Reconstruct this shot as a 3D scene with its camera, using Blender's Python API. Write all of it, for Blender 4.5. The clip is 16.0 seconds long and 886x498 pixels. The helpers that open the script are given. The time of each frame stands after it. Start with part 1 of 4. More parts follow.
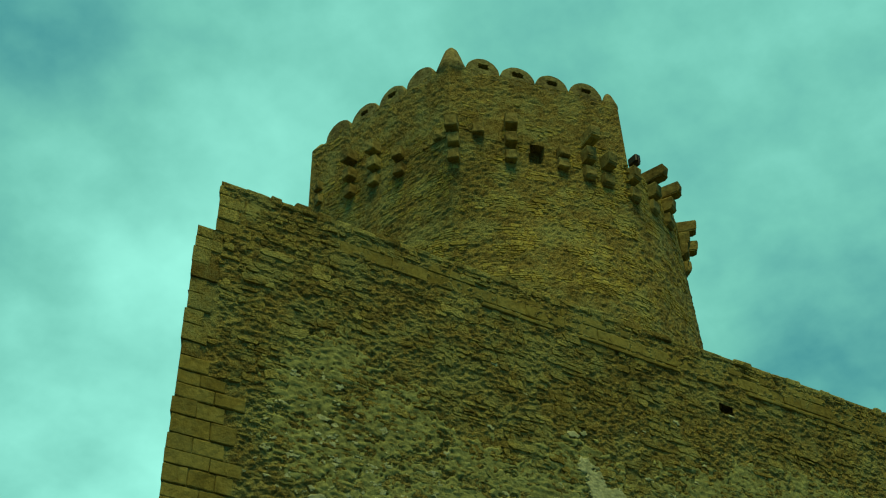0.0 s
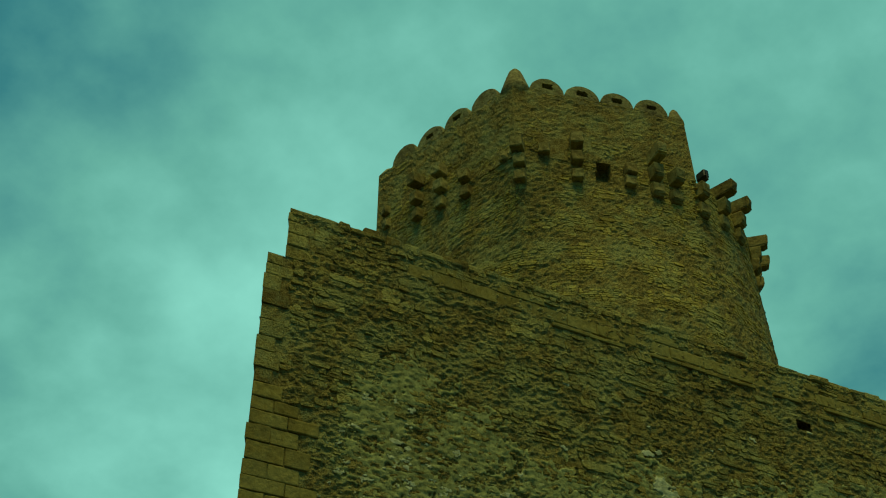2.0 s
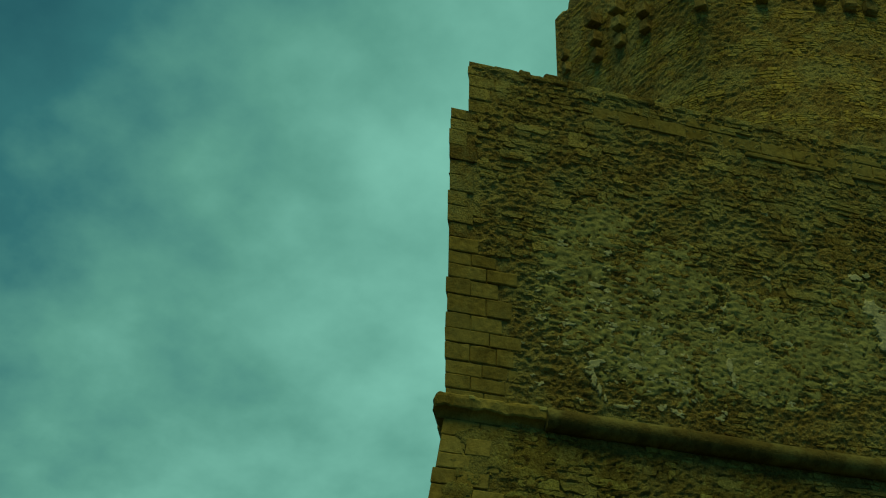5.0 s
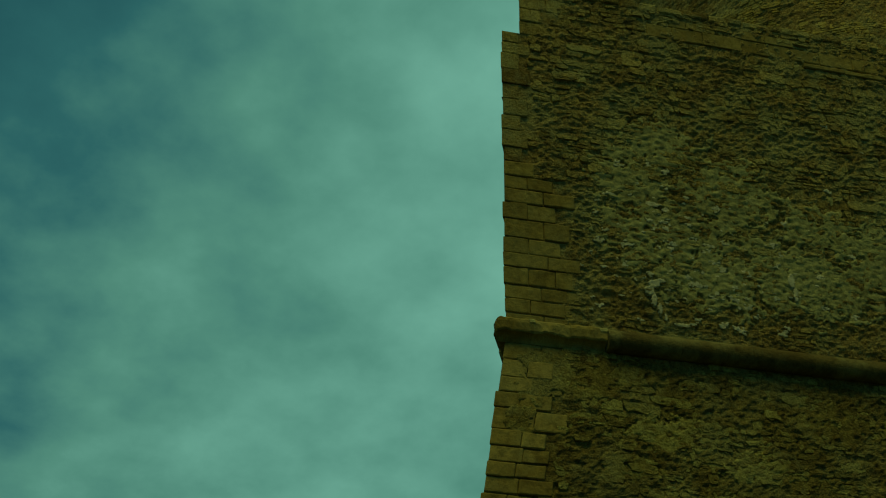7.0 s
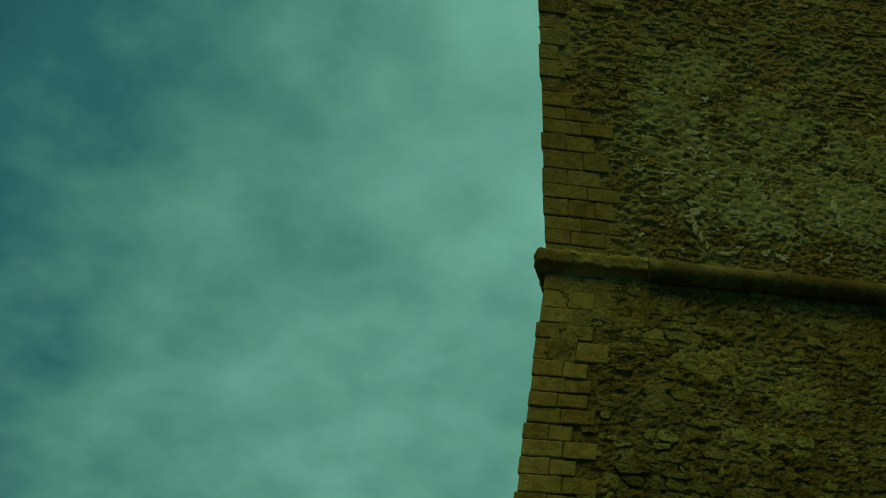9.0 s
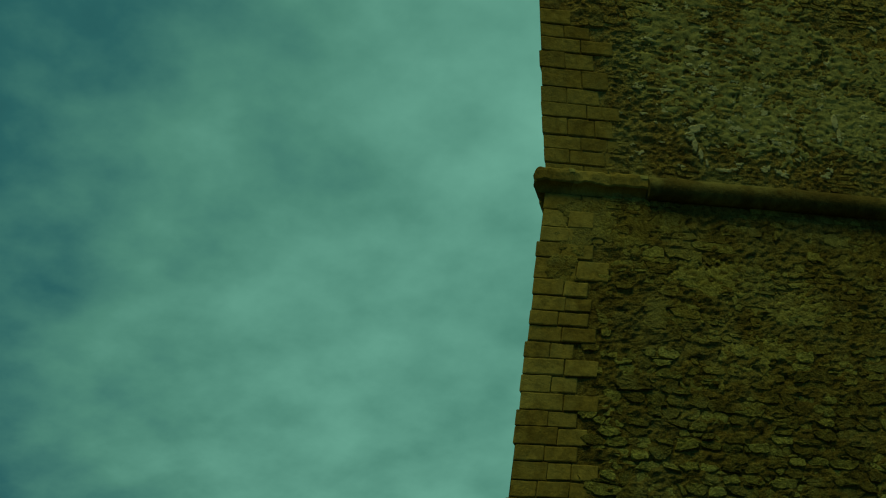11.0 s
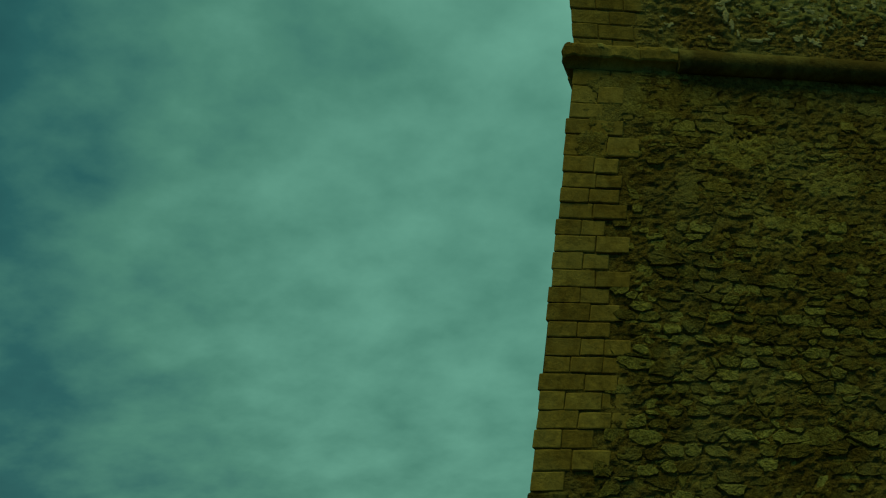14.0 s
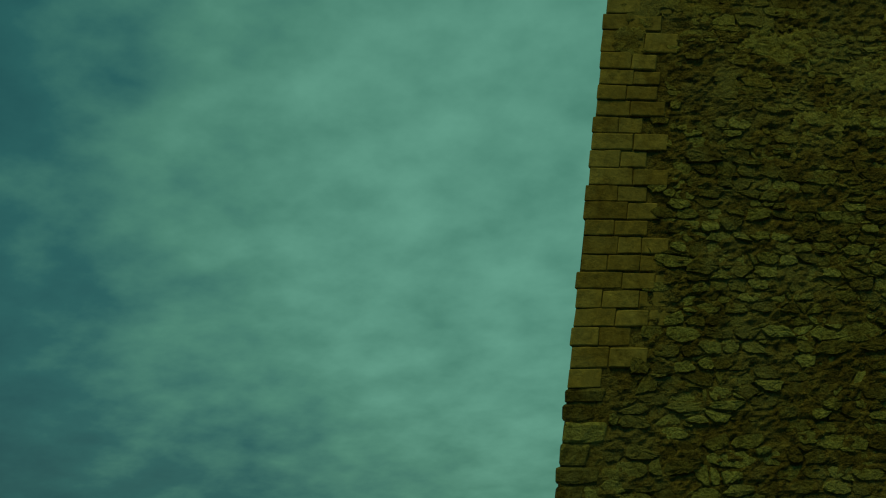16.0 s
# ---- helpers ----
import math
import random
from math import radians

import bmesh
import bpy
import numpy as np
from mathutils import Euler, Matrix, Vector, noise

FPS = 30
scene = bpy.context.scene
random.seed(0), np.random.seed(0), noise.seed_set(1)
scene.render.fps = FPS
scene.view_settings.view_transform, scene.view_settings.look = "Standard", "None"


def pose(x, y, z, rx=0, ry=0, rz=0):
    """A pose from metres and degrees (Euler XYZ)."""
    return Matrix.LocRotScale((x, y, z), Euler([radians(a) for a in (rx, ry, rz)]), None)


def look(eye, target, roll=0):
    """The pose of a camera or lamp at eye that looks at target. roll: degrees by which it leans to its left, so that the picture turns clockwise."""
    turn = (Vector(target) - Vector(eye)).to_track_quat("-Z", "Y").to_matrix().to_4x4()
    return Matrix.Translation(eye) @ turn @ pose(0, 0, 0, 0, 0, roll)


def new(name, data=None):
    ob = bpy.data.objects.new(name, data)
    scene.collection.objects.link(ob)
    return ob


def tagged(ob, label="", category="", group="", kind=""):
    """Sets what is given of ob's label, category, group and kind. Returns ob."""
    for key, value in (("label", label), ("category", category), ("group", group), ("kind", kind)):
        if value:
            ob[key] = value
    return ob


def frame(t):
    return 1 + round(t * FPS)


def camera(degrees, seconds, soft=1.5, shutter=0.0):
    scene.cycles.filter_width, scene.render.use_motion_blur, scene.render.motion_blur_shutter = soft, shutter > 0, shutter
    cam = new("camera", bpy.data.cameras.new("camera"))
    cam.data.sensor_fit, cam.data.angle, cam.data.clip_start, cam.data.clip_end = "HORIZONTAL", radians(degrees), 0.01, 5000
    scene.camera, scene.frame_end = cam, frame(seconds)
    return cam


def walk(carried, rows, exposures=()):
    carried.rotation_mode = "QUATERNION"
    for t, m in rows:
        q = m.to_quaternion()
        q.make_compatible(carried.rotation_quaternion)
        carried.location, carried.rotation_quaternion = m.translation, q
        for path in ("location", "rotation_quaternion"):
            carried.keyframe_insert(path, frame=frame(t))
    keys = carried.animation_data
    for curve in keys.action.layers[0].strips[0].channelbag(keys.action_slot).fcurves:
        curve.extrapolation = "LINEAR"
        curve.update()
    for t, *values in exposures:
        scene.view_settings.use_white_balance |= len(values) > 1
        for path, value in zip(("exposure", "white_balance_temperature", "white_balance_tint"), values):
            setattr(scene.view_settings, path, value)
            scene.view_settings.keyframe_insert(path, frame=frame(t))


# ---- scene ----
from collections import defaultdict

cam = camera(38.5, 16.0, soft=1.1)
EYE = 1.6
# seconds, yaw to the left, pitch up, lean; the camera turns where it stands
TURNS = [
    (0.0, -0.000, 38.000, -0.750),
    (0.5, 0.788, 38.874, -0.440),
    (1.0, 1.177, 39.855, -1.099),
    (1.5, 2.379, 39.424, -0.378),
    (2.0, 3.934, 38.993, 0.273),
    (2.5, 5.788, 38.057, 0.652),
    (3.0, 7.160, 36.836, 0.726),
    (3.5, 10.057, 35.724, 1.602),
    (4.0, 11.684, 34.291, 1.673),
    (6.5, 16.919, 29.533, 0.730),
    (7.0, 17.168, 28.659, 0.653),
    (7.5, 17.851, 28.023, 0.521),
    (8.0, 18.538, 27.013, 0.705),
    (8.5, 18.940, 26.436, 0.571),
    (9.0, 19.129, 25.594, 0.581),
    (11.5, 19.237, 21.441, -0.488),
    (12.0, 19.568, 20.878, -0.585),
    (12.5, 19.709, 19.842, -0.950),
    (13.0, 19.980, 18.960, -1.110),
    (13.5, 20.269, 17.764, -1.380),
    (14.0, 20.636, 16.633, -1.230),
    (14.5, 21.362, 16.154, -1.136),
    (15.0, 21.677, 14.927, -1.147),
    (15.5, 21.934, 13.377, -1.469),
    (16.0, 22.451, 12.139, -1.304),
]


def turned(yaw, pitch, roll):
    y, p = radians(yaw), radians(pitch)
    ahead = Vector((-math.sin(y) * math.cos(p), math.cos(y) * math.cos(p), math.sin(p)))
    return look((0, 0, EYE), Vector((0, 0, EYE)) + ahead, roll)


EXPOSURES = [(0.0, 0.25, 6350, 6), (1.0, 0.03, 6350, 6), (2.5, -0.21, 6400, 5), (4.0, -0.31, 6500, 5), (6.5, -0.95, 6800, 2), (9.0, -1.0, 6800, 0), (12.5, -1.08, 6850, -2), (16.0, -1.12, 6900, -2)]
walk(cam, [(t, turned(y, p, r)) for t, y, p, r in TURNS], EXPOSURES)

# ---- sky and sun ----
world = bpy.data.worlds.new("overcast")
scene.world = world
world.use_nodes = True
wt = world.node_tree
wt.nodes.clear()


def wnode(kind, **values):
    nd = wt.nodes.new(kind)
    for key, v in values.items():
        nd.inputs[key].default_value = v
    return nd


def ramp(tree, stops):
    nd = tree.nodes.new("ShaderNodeValToRGB")
    els = nd.color_ramp.elements
    while len(els) < len(stops):
        els.new(0.5)
    for el, (pos, col) in zip(els, stops):
        el.position = pos
        el.color = (*col, 1) if len(col) == 3 else col
    return nd


coord = wnode("ShaderNodeTexCoord")
split = wnode("ShaderNodeSeparateXYZ")
lift = wnode("ShaderNodeMath")
lift.operation = "ADD"
lift.inputs[1].default_value = 0.42
flatten = wnode("ShaderNodeVectorMath")
flatten.operation = "DIVIDE"
lifted = wnode("ShaderNodeCombineXYZ")
stretch = wnode("ShaderNodeMapping")
stretch.inputs["Scale"].default_value = (1.0, 1.0, 0.8)
stretch.inputs["Rotation"].default_value = (0.0, 0.0, 0.6)
clouds = wnode("ShaderNodeTexNoise", Scale=2.6, Detail=8.0, Roughness=0.50, Distortion=0.0)
wisps = wnode("ShaderNodeTexNoise", Scale=11.0, Detail=7.0, Roughness=0.52, Distortion=0.0)
blend = wnode("ShaderNodeMix")
blend.data_type = "FLOAT"
blend.inputs[0].default_value = 0.56
calm = wnode("ShaderNodeMath")
calm.operation = "MULTIPLY_ADD"
calm.inputs[1].default_value, calm.inputs[2].default_value = 0.65, 0.177
bright = wnode("ShaderNodeVectorMath")
bright.operation = "DOT_PRODUCT"
bright.inputs[1].default_value = (-0.264, 0.919, 0.292)
glow = wnode("ShaderNodeMapRange")
glow.inputs["From Min"].default_value = 0.87
glow.inputs["From Max"].default_value = 0.99
glow.inputs["To Min"].default_value = -0.25
glow.inputs["To Max"].default_value = 0.15
# a second, paler bank of cloud behind the tower
bank = wnode("ShaderNodeVectorMath")
bank.operation = "DOT_PRODUCT"
bank.inputs[1].default_value = (0.095, 0.676, 0.731)
bank_glow = wnode("ShaderNodeMapRange")
bank_glow.inputs["From Min"].default_value = 0.84
bank_glow.inputs["From Max"].default_value = 0.995
bank_glow.inputs["To Min"].default_value = 0.0
bank_glow.inputs["To Max"].default_value = 0.33
banked = wnode("ShaderNodeMath")
banked.operation = "ADD"
total = wnode("ShaderNodeMath")
total.operation = "ADD"
# paler haze towards the horizon
haze = wnode("ShaderNodeMapRange")
haze.interpolation_type = "SMOOTHSTEP"
haze.inputs["From Min"].default_value = 0.36
haze.inputs["From Max"].default_value = 0.04
haze.inputs["To Min"].default_value = 0.0
haze.inputs["To Max"].default_value = 0.02
hazy = wnode("ShaderNodeMath")
hazy.operation = "ADD"
veil = ramp(wt, [(0.12, (0.012, 0.098, 0.135)), (0.39, (0.046, 0.230, 0.240)), (0.58, (0.155, 0.475, 0.375)), (0.80, (0.30, 0.77, 0.62))])
air = wt.nodes.new("ShaderNodeTexSky")
air.sky_type = "NISHITA"
air.sun_disc = False
air.sun_elevation, air.sun_rotation = radians(62), radians(150)
air_bg = wnode("ShaderNodeBackground", Strength=0.006)
veil_bg = wnode("ShaderNodeBackground", Strength=1.0)
both = wnode("ShaderNodeAddShader")
world_out = wnode("ShaderNodeOutputWorld")
for a, b in ((coord.outputs["Generated"], split.inputs[0]), (split.outputs["Z"], lift.inputs[0]), (lift.outputs[0], lifted.inputs[0]), (lift.outputs[0], lifted.inputs[1]),
             (lift.outputs[0], lifted.inputs[2]), (coord.outputs["Generated"], flatten.inputs[0]), (lifted.outputs[0], flatten.inputs[1]), (flatten.outputs[0], stretch.inputs["Vector"]), (stretch.outputs[0], clouds.inputs["Vector"]), (stretch.outputs[0], wisps.inputs["Vector"]),
             (clouds.outputs["Fac"], blend.inputs[2]), (wisps.outputs["Fac"], blend.inputs[3]), (coord.outputs["Generated"], bright.inputs[0]),
             (bright.outputs["Value"], glow.inputs["Value"]), (blend.outputs[0], calm.inputs[0]), (calm.outputs[0], total.inputs[0]), (glow.outputs["Result"], banked.inputs[0]), (coord.outputs["Generated"], bank.inputs[0]), (bank.outputs["Value"], bank_glow.inputs["Value"]), (bank_glow.outputs["Result"], banked.inputs[1]), (banked.outputs[0], total.inputs[1]),
             (split.outputs["Z"], haze.inputs["Value"]), (total.outputs[0], hazy.inputs[0]), (haze.outputs["Result"], hazy.inputs[1]), (hazy.outputs[0], veil.inputs["Fac"]), (veil.outputs["Color"], veil_bg.inputs["Color"]), (air.outputs[0], air_bg.inputs["Color"]),
             (veil_bg.outputs[0], both.inputs[0]), (air_bg.outputs[0], both.inputs[1]), (both.outputs[0], world_out.inputs["Surface"])):
    wt.links.new(a, b)

sun_data = bpy.data.lights.new("sun", "SUN")
sun_data.energy, sun_data.angle, sun_data.color = 2.15, radians(28), (1.0, 0.86, 0.25)
sun = new("sun", sun_data)
sun.matrix_world = look((3, -6, 82), (0, 20, 10))


# ---- materials ----
def masonry(name, tones, rough=0.92, grain=9.0, relief=0.5, per="Random Per Island", spread=0.35, stain=(0.096, 0.073, 0.016), stain_amount=0.5, pale=(0.345, 0.380, 0.150), pale_amount=0.0, pitted=0.55, mottle=0.9):
    """Stone with a tone of its own for each piece, blotches, fine grain, dark stains and pitted relief."""
    m = bpy.data.materials.new(name)
    m.use_nodes = True
    t = m.node_tree
    bsdf = t.nodes["Principled BSDF"]
    bsdf.inputs["Roughness"].default_value = rough
    bsdf.inputs["Specular IOR Level"].default_value = 0.15
    place = t.nodes.new("ShaderNodeNewGeometry")
    big, mid, fine, pits = (t.nodes.new("ShaderNodeTexNoise") for _ in range(4))
    for nd, scale, detail, rgh in ((big, 0.75, 7, 0.62), (mid, 3.2, 6, 0.62), (fine, grain, 9, 0.68), (pits, grain * 1.7, 5, 0.66)):
        nd.inputs["Scale"].default_value, nd.inputs["Detail"].default_value, nd.inputs["Roughness"].default_value = scale, detail, rgh
        t.links.new(place.outputs["Position"], nd.inputs["Vector"])
    if per == "Random Per Island":
        lot = place.outputs["Random Per Island"]
    else:
        lot = t.nodes.new("ShaderNodeObjectInfo").outputs["Random"]
    # tone = mix of the piece's lot and the middle noise
    tone = t.nodes.new("ShaderNodeMix")
    tone.data_type = "FLOAT"
    tone.inputs[0].default_value = spread
    t.links.new(mid.outputs["Fac"], tone.inputs[2])
    t.links.new(lot, tone.inputs[3])
    col = ramp(t, tones)
    t.links.new(tone.outputs[0], col.inputs["Fac"])
    mottled = t.nodes.new("ShaderNodeMix")
    mottled.data_type, mottled.blend_type = "RGBA", "OVERLAY"
    mottled.inputs[0].default_value = mottle
    t.links.new(col.outputs["Color"], mottled.inputs[6])
    hard = ramp(t, [(0.30, (0.12, 0.12, 0.12)), (0.50, (0.5, 0.5, 0.5)), (0.70, (0.82, 0.82, 0.82))])
    t.links.new(fine.outputs["Fac"], hard.inputs["Fac"])
    t.links.new(hard.outputs["Color"], mottled.inputs[7])
    stained = t.nodes.new("ShaderNodeMix")
    stained.data_type, stained.blend_type = "RGBA", "MIX"
    mask = ramp(t, [(0.50, (0, 0, 0)), (0.72, (stain_amount, stain_amount, stain_amount))])
    t.links.new(big.outputs["Fac"], mask.inputs["Fac"])
    t.links.new(mask.outputs["Color"], stained.inputs[0])
    t.links.new(mottled.outputs[2], stained.inputs[6])
    stained.inputs[7].default_value = (*stain, 1)
    lime = t.nodes.new("ShaderNodeTexNoise")
    lime.inputs["Scale"].default_value, lime.inputs["Detail"].default_value, lime.inputs["Roughness"].default_value = 0.95, 9, 0.66
    shifted = t.nodes.new("ShaderNodeVectorMath")
    shifted.operation = "ADD"
    shifted.inputs[1].default_value = (31.0, 17.0, 5.0)
    t.links.new(place.outputs["Position"], shifted.inputs[0])
    t.links.new(shifted.outputs[0], lime.inputs["Vector"])
    lime_mask = ramp(t, [(0.47, (0, 0, 0)), (0.60, (pale_amount, pale_amount, pale_amount))])
    limed = t.nodes.new("ShaderNodeMix")
    limed.data_type, limed.blend_type = "RGBA", "MIX"
    t.links.new(lime.outputs["Fac"], lime_mask.inputs["Fac"])
    t.links.new(lime_mask.outputs["Color"], limed.inputs[0])
    t.links.new(stained.outputs[2], limed.inputs[6])
    limed.inputs[7].default_value = (*pale, 1)
    # dark weather pits
    pit_mask = ramp(t, [(0.36, (pitted, pitted, pitted)), (0.43, (0, 0, 0))])
    t.links.new(pits.outputs["Fac"], pit_mask.inputs["Fac"])
    pocked = t.nodes.new("ShaderNodeMix")
    pocked.data_type, pocked.blend_type = "RGBA", "MIX"
    t.links.new(pit_mask.outputs["Color"], pocked.inputs[0])
    t.links.new(limed.outputs[2], pocked.inputs[6])
    pocked.inputs[7].default_value = (*(0.5 * c for c in stain), 1)
    t.links.new(pocked.outputs[2], bsdf.inputs["Base Color"])
    height = t.nodes.new("ShaderNodeMath")
    height.operation = "ADD"
    t.links.new(fine.outputs["Fac"], height.inputs[0])
    t.links.new(pits.outputs["Fac"], height.inputs[1])
    bump = t.nodes.new("ShaderNodeBump")
    bump.inputs["Strength"].default_value, bump.inputs["Distance"].default_value = relief, 0.08
    t.links.new(height.outputs[0], bump.inputs["Height"])
    t.links.new(bump.outputs["Normal"], bsdf.inputs["Normal"])
    return m


def plain(name, col, rough=0.6, metal=0.0):
    m = bpy.data.materials.new(name)
    m.use_nodes = True
    b = m.node_tree.nodes["Principled BSDF"]
    b.inputs["Base Color"].default_value, b.inputs["Roughness"].default_value, b.inputs["Metallic"].default_value = (*col, 1), rough, metal
    return m


RUBBLE_TONES = [(0.2, (0.149, 0.110, 0.026)), (0.42, (0.269, 0.220, 0.055)), (0.60, (0.349, 0.305, 0.084)), (0.85, (0.448, 0.420, 0.136))]
rubble_mat = masonry("weathered_rubble", RUBBLE_TONES, grain=15.0, relief=0.8, pitted=0.38, mottle=0.8, pale_amount=0.6, spread=0.35)
rubble_one = masonry("weathered_rubble_single", RUBBLE_TONES, per="object", grain=15.0, relief=0.8, pitted=0.38, mottle=0.8, pale_amount=0.6, spread=0.45)
mortar_mat = masonry("lime_mortar", [(0.25, (0.170, 0.127, 0.034)), (0.5, (0.290, 0.238, 0.067)), (0.8, (0.400, 0.370, 0.127))], grain=13.0, relief=1.0, spread=0.0, pitted=0.4, pale_amount=0.6)
ASHLAR_TONES = [(0.2, (0.172, 0.134, 0.028)), (0.5, (0.251, 0.206, 0.048)), (0.85, (0.314, 0.278, 0.077))]
earth_mat = masonry("earthy_mortar", [(0.25, (0.103, 0.081, 0.017)), (0.5, (0.171, 0.145, 0.034)), (0.8, (0.275, 0.264, 0.076))], grain=13.0, relief=1.0, spread=0.0, pale_amount=0.3)
FIELD_TONES = [(0.2, (0.092, 0.077, 0.017)), (0.40, (0.150, 0.141, 0.034)), (0.56, (0.236, 0.245, 0.065)), (0.76, (0.356, 0.393, 0.118))]
field_mat = masonry("weathered_fieldstone", FIELD_TONES, grain=14.0, relief=0.9, pitted=0.45, mottle=0.9, pale_amount=0.4, spread=0.4)
field_one = masonry("weathered_fieldstone_single", FIELD_TONES, per="object", grain=14.0, relief=0.9, pitted=0.45, mottle=0.9, pale_amount=0.4, spread=0.5)
BEDDED_TONES = [(0.2, (0.113, 0.092, 0.020)), (0.45, (0.200, 0.178, 0.041)), (0.60, (0.275, 0.273, 0.070)), (0.85, (0.373, 0.391, 0.119))]
bedded_mat = masonry("bedded_stone", BEDDED_TONES, grain=14.0, relief=0.8, pitted=0.4, mottle=0.8, pale_amount=0.35, spread=0.3)
bedded_one = masonry("bedded_stone_single", BEDDED_TONES, per="object", grain=14.0, relief=0.8, pitted=0.4, mottle=0.8, pale_amount=0.35, spread=0.35)
# worn stone of the roll; the shade it lies in is put into its dark tones
cord_mat = masonry("worn_shaded_moulding_stone", [(0.2, (0.060, 0.051, 0.014)), (0.5, (0.100, 0.089, 0.026)), (0.85, (0.152, 0.143, 0.048))], grain=6.0, relief=0.4, per="object", spread=0.25, stain_amount=0.5, pale_amount=0.3, pitted=0.3, mottle=0.6)
ashlar_mat = masonry("dressed_sandstone", ASHLAR_TONES, grain=7.0, relief=0.35, per="object", spread=0.4, stain_amount=0.4, pale_amount=0.2, pitted=0.2, mottle=0.55)
tower_mat = masonry("tower_rubble", [(0.2, (0.231, 0.161, 0.033)), (0.45, (0.377, 0.306, 0.066)), (0.85, (0.502, 0.456, 0.131))], grain=6.0, relief=0.7, pale_amount=0.55, stain_amount=0.75, spread=0.14, mottle=0.7)
tower_one = masonry("tower_rubble_single", [(0.2, (0.231, 0.161, 0.033)), (0.45, (0.377, 0.306, 0.066)), (0.85, (0.502, 0.456, 0.131))], grain=6.0, relief=0.7, pale_amount=0.55, stain_amount=0.75, spread=0.14, mottle=0.7, per="object")
plaster_mat = masonry("old_plaster", [(0.3, (0.423, 0.453, 0.248)), (0.6, (0.520, 0.551, 0.330)), (0.85, (0.598, 0.628, 0.412))], grain=7.0, relief=0.4, spread=0.0, stain_amount=0.2, pitted=0.2, mottle=0.6)
coat_mat = masonry("weathered_lime_coat", [(0.25, (0.215, 0.224, 0.078)), (0.5, (0.283, 0.300, 0.111)), (0.8, (0.354, 0.383, 0.163))], grain=9.0, relief=0.4, spread=0.0, stain_amount=0.4, pale_amount=0.5, pitted=0.25, mottle=0.75)
corbel_mat = masonry("worn_corbel_stone", [(0.25, (0.160, 0.125, 0.036)), (0.5, (0.250, 0.205, 0.064)), (0.8, (0.350, 0.310, 0.115))], grain=5.0, relief=0.5, per="object", spread=0.35, pale_amount=0.3, mottle=0.7)
merlon_mat = masonry("rendered_merlon", [(0.25, (0.122, 0.105, 0.043)), (0.5, (0.207, 0.185, 0.073)), (0.8, (0.310, 0.30, 0.138))], grain=5.0, relief=0.6, per="object", spread=0.3, pale_amount=0.4)
ground_mat = masonry("dry_ground", [(0.25, (0.035, 0.042, 0.015)), (0.5, (0.065, 0.068, 0.027)), (0.8, (0.11, 0.10, 0.05))], grain=4.0, relief=0.5, spread=0.0, stain=(0.045, 0.06, 0.02), stain_amount=0.8)
black_mat = plain("black_enamel", (0.012, 0.012, 0.013), 0.45)
glass_mat = plain("lamp_glass", (0.05, 0.055, 0.06), 0.08)
wire_mat = plain("grey_wire", (0.10, 0.10, 0.10), 0.5, 0.8)


# ---- mesh helpers ----
def mesh_of(name, verts, faces, mat, smooth=False):
    me = bpy.data.meshes.new(name)
    me.from_pydata([tuple(v) for v in verts], [], [tuple(f) for f in faces])
    me.materials.append(mat)
    if smooth:
        me.polygons.foreach_set("use_smooth", [True] * len(me.polygons))
    me.update()
    return me


def part(name, me, parent, label="", m=None):
    ob = new(name, me)
    ob.parent = parent
    if m is not None:
        ob.matrix_basis = m
    if label:
        ob["label"] = label
    return ob


def block(place, a, b, z0, z1, w0, w1, cut=0.025, jitter=0.0, rng=random):
    """A chamfered block between two lengths, two heights and two depths; place(u, z, w) lays it into the world."""
    mid, half = ((a + b) / 2, (w0 + w1) / 2, (z0 + z1) / 2), ((b - a) / 2, (w1 - w0) / 2, (z1 - z0) / 2)
    cut = min(cut, *(0.45 * h for h in half))
    verts, index = [], {}
    for sx in (-1, 1):
        for sy in (-1, 1):
            for sz in (-1, 1):
                off = [rng.uniform(-jitter, jitter) for _ in range(3)]
                for axis in range(3):
                    p = [mid[i] + s * (half[i] - (0 if i == axis else cut)) + off[i] for i, s in enumerate((sx, sy, sz))]
                    index[sx, sy, sz, axis] = len(verts)
                    verts.append(place(p[0], p[2], p[1]))
    faces = []
    for axis in range(3):
        i, j = [k for k in range(3) if k != axis]
        for s in (-1, 1):
            ring = []
            for si, sj in ((-1, -1), (1, -1), (1, 1), (-1, 1)):
                key = [0, 0, 0]
                key[axis], key[i], key[j] = s, si, sj
                ring.append(index[(*key, axis)])
            faces.append(ring)
        for si in (-1, 1):
            for sj in (-1, 1):
                k0, k1 = [0, 0, 0], [0, 0, 0]
                k0[axis], k0[i], k0[j] = -1, si, sj
                k1[axis], k1[i], k1[j] = 1, si, sj
                faces.append([index[(*k0, i)], index[(*k1, i)], index[(*k1, j)], index[(*k0, j)]])
    for sx in (-1, 1):
        for sy in (-1, 1):
            for sz in (-1, 1):
                faces.append([index[sx, sy, sz, k] for k in range(3)])
    return verts, faces


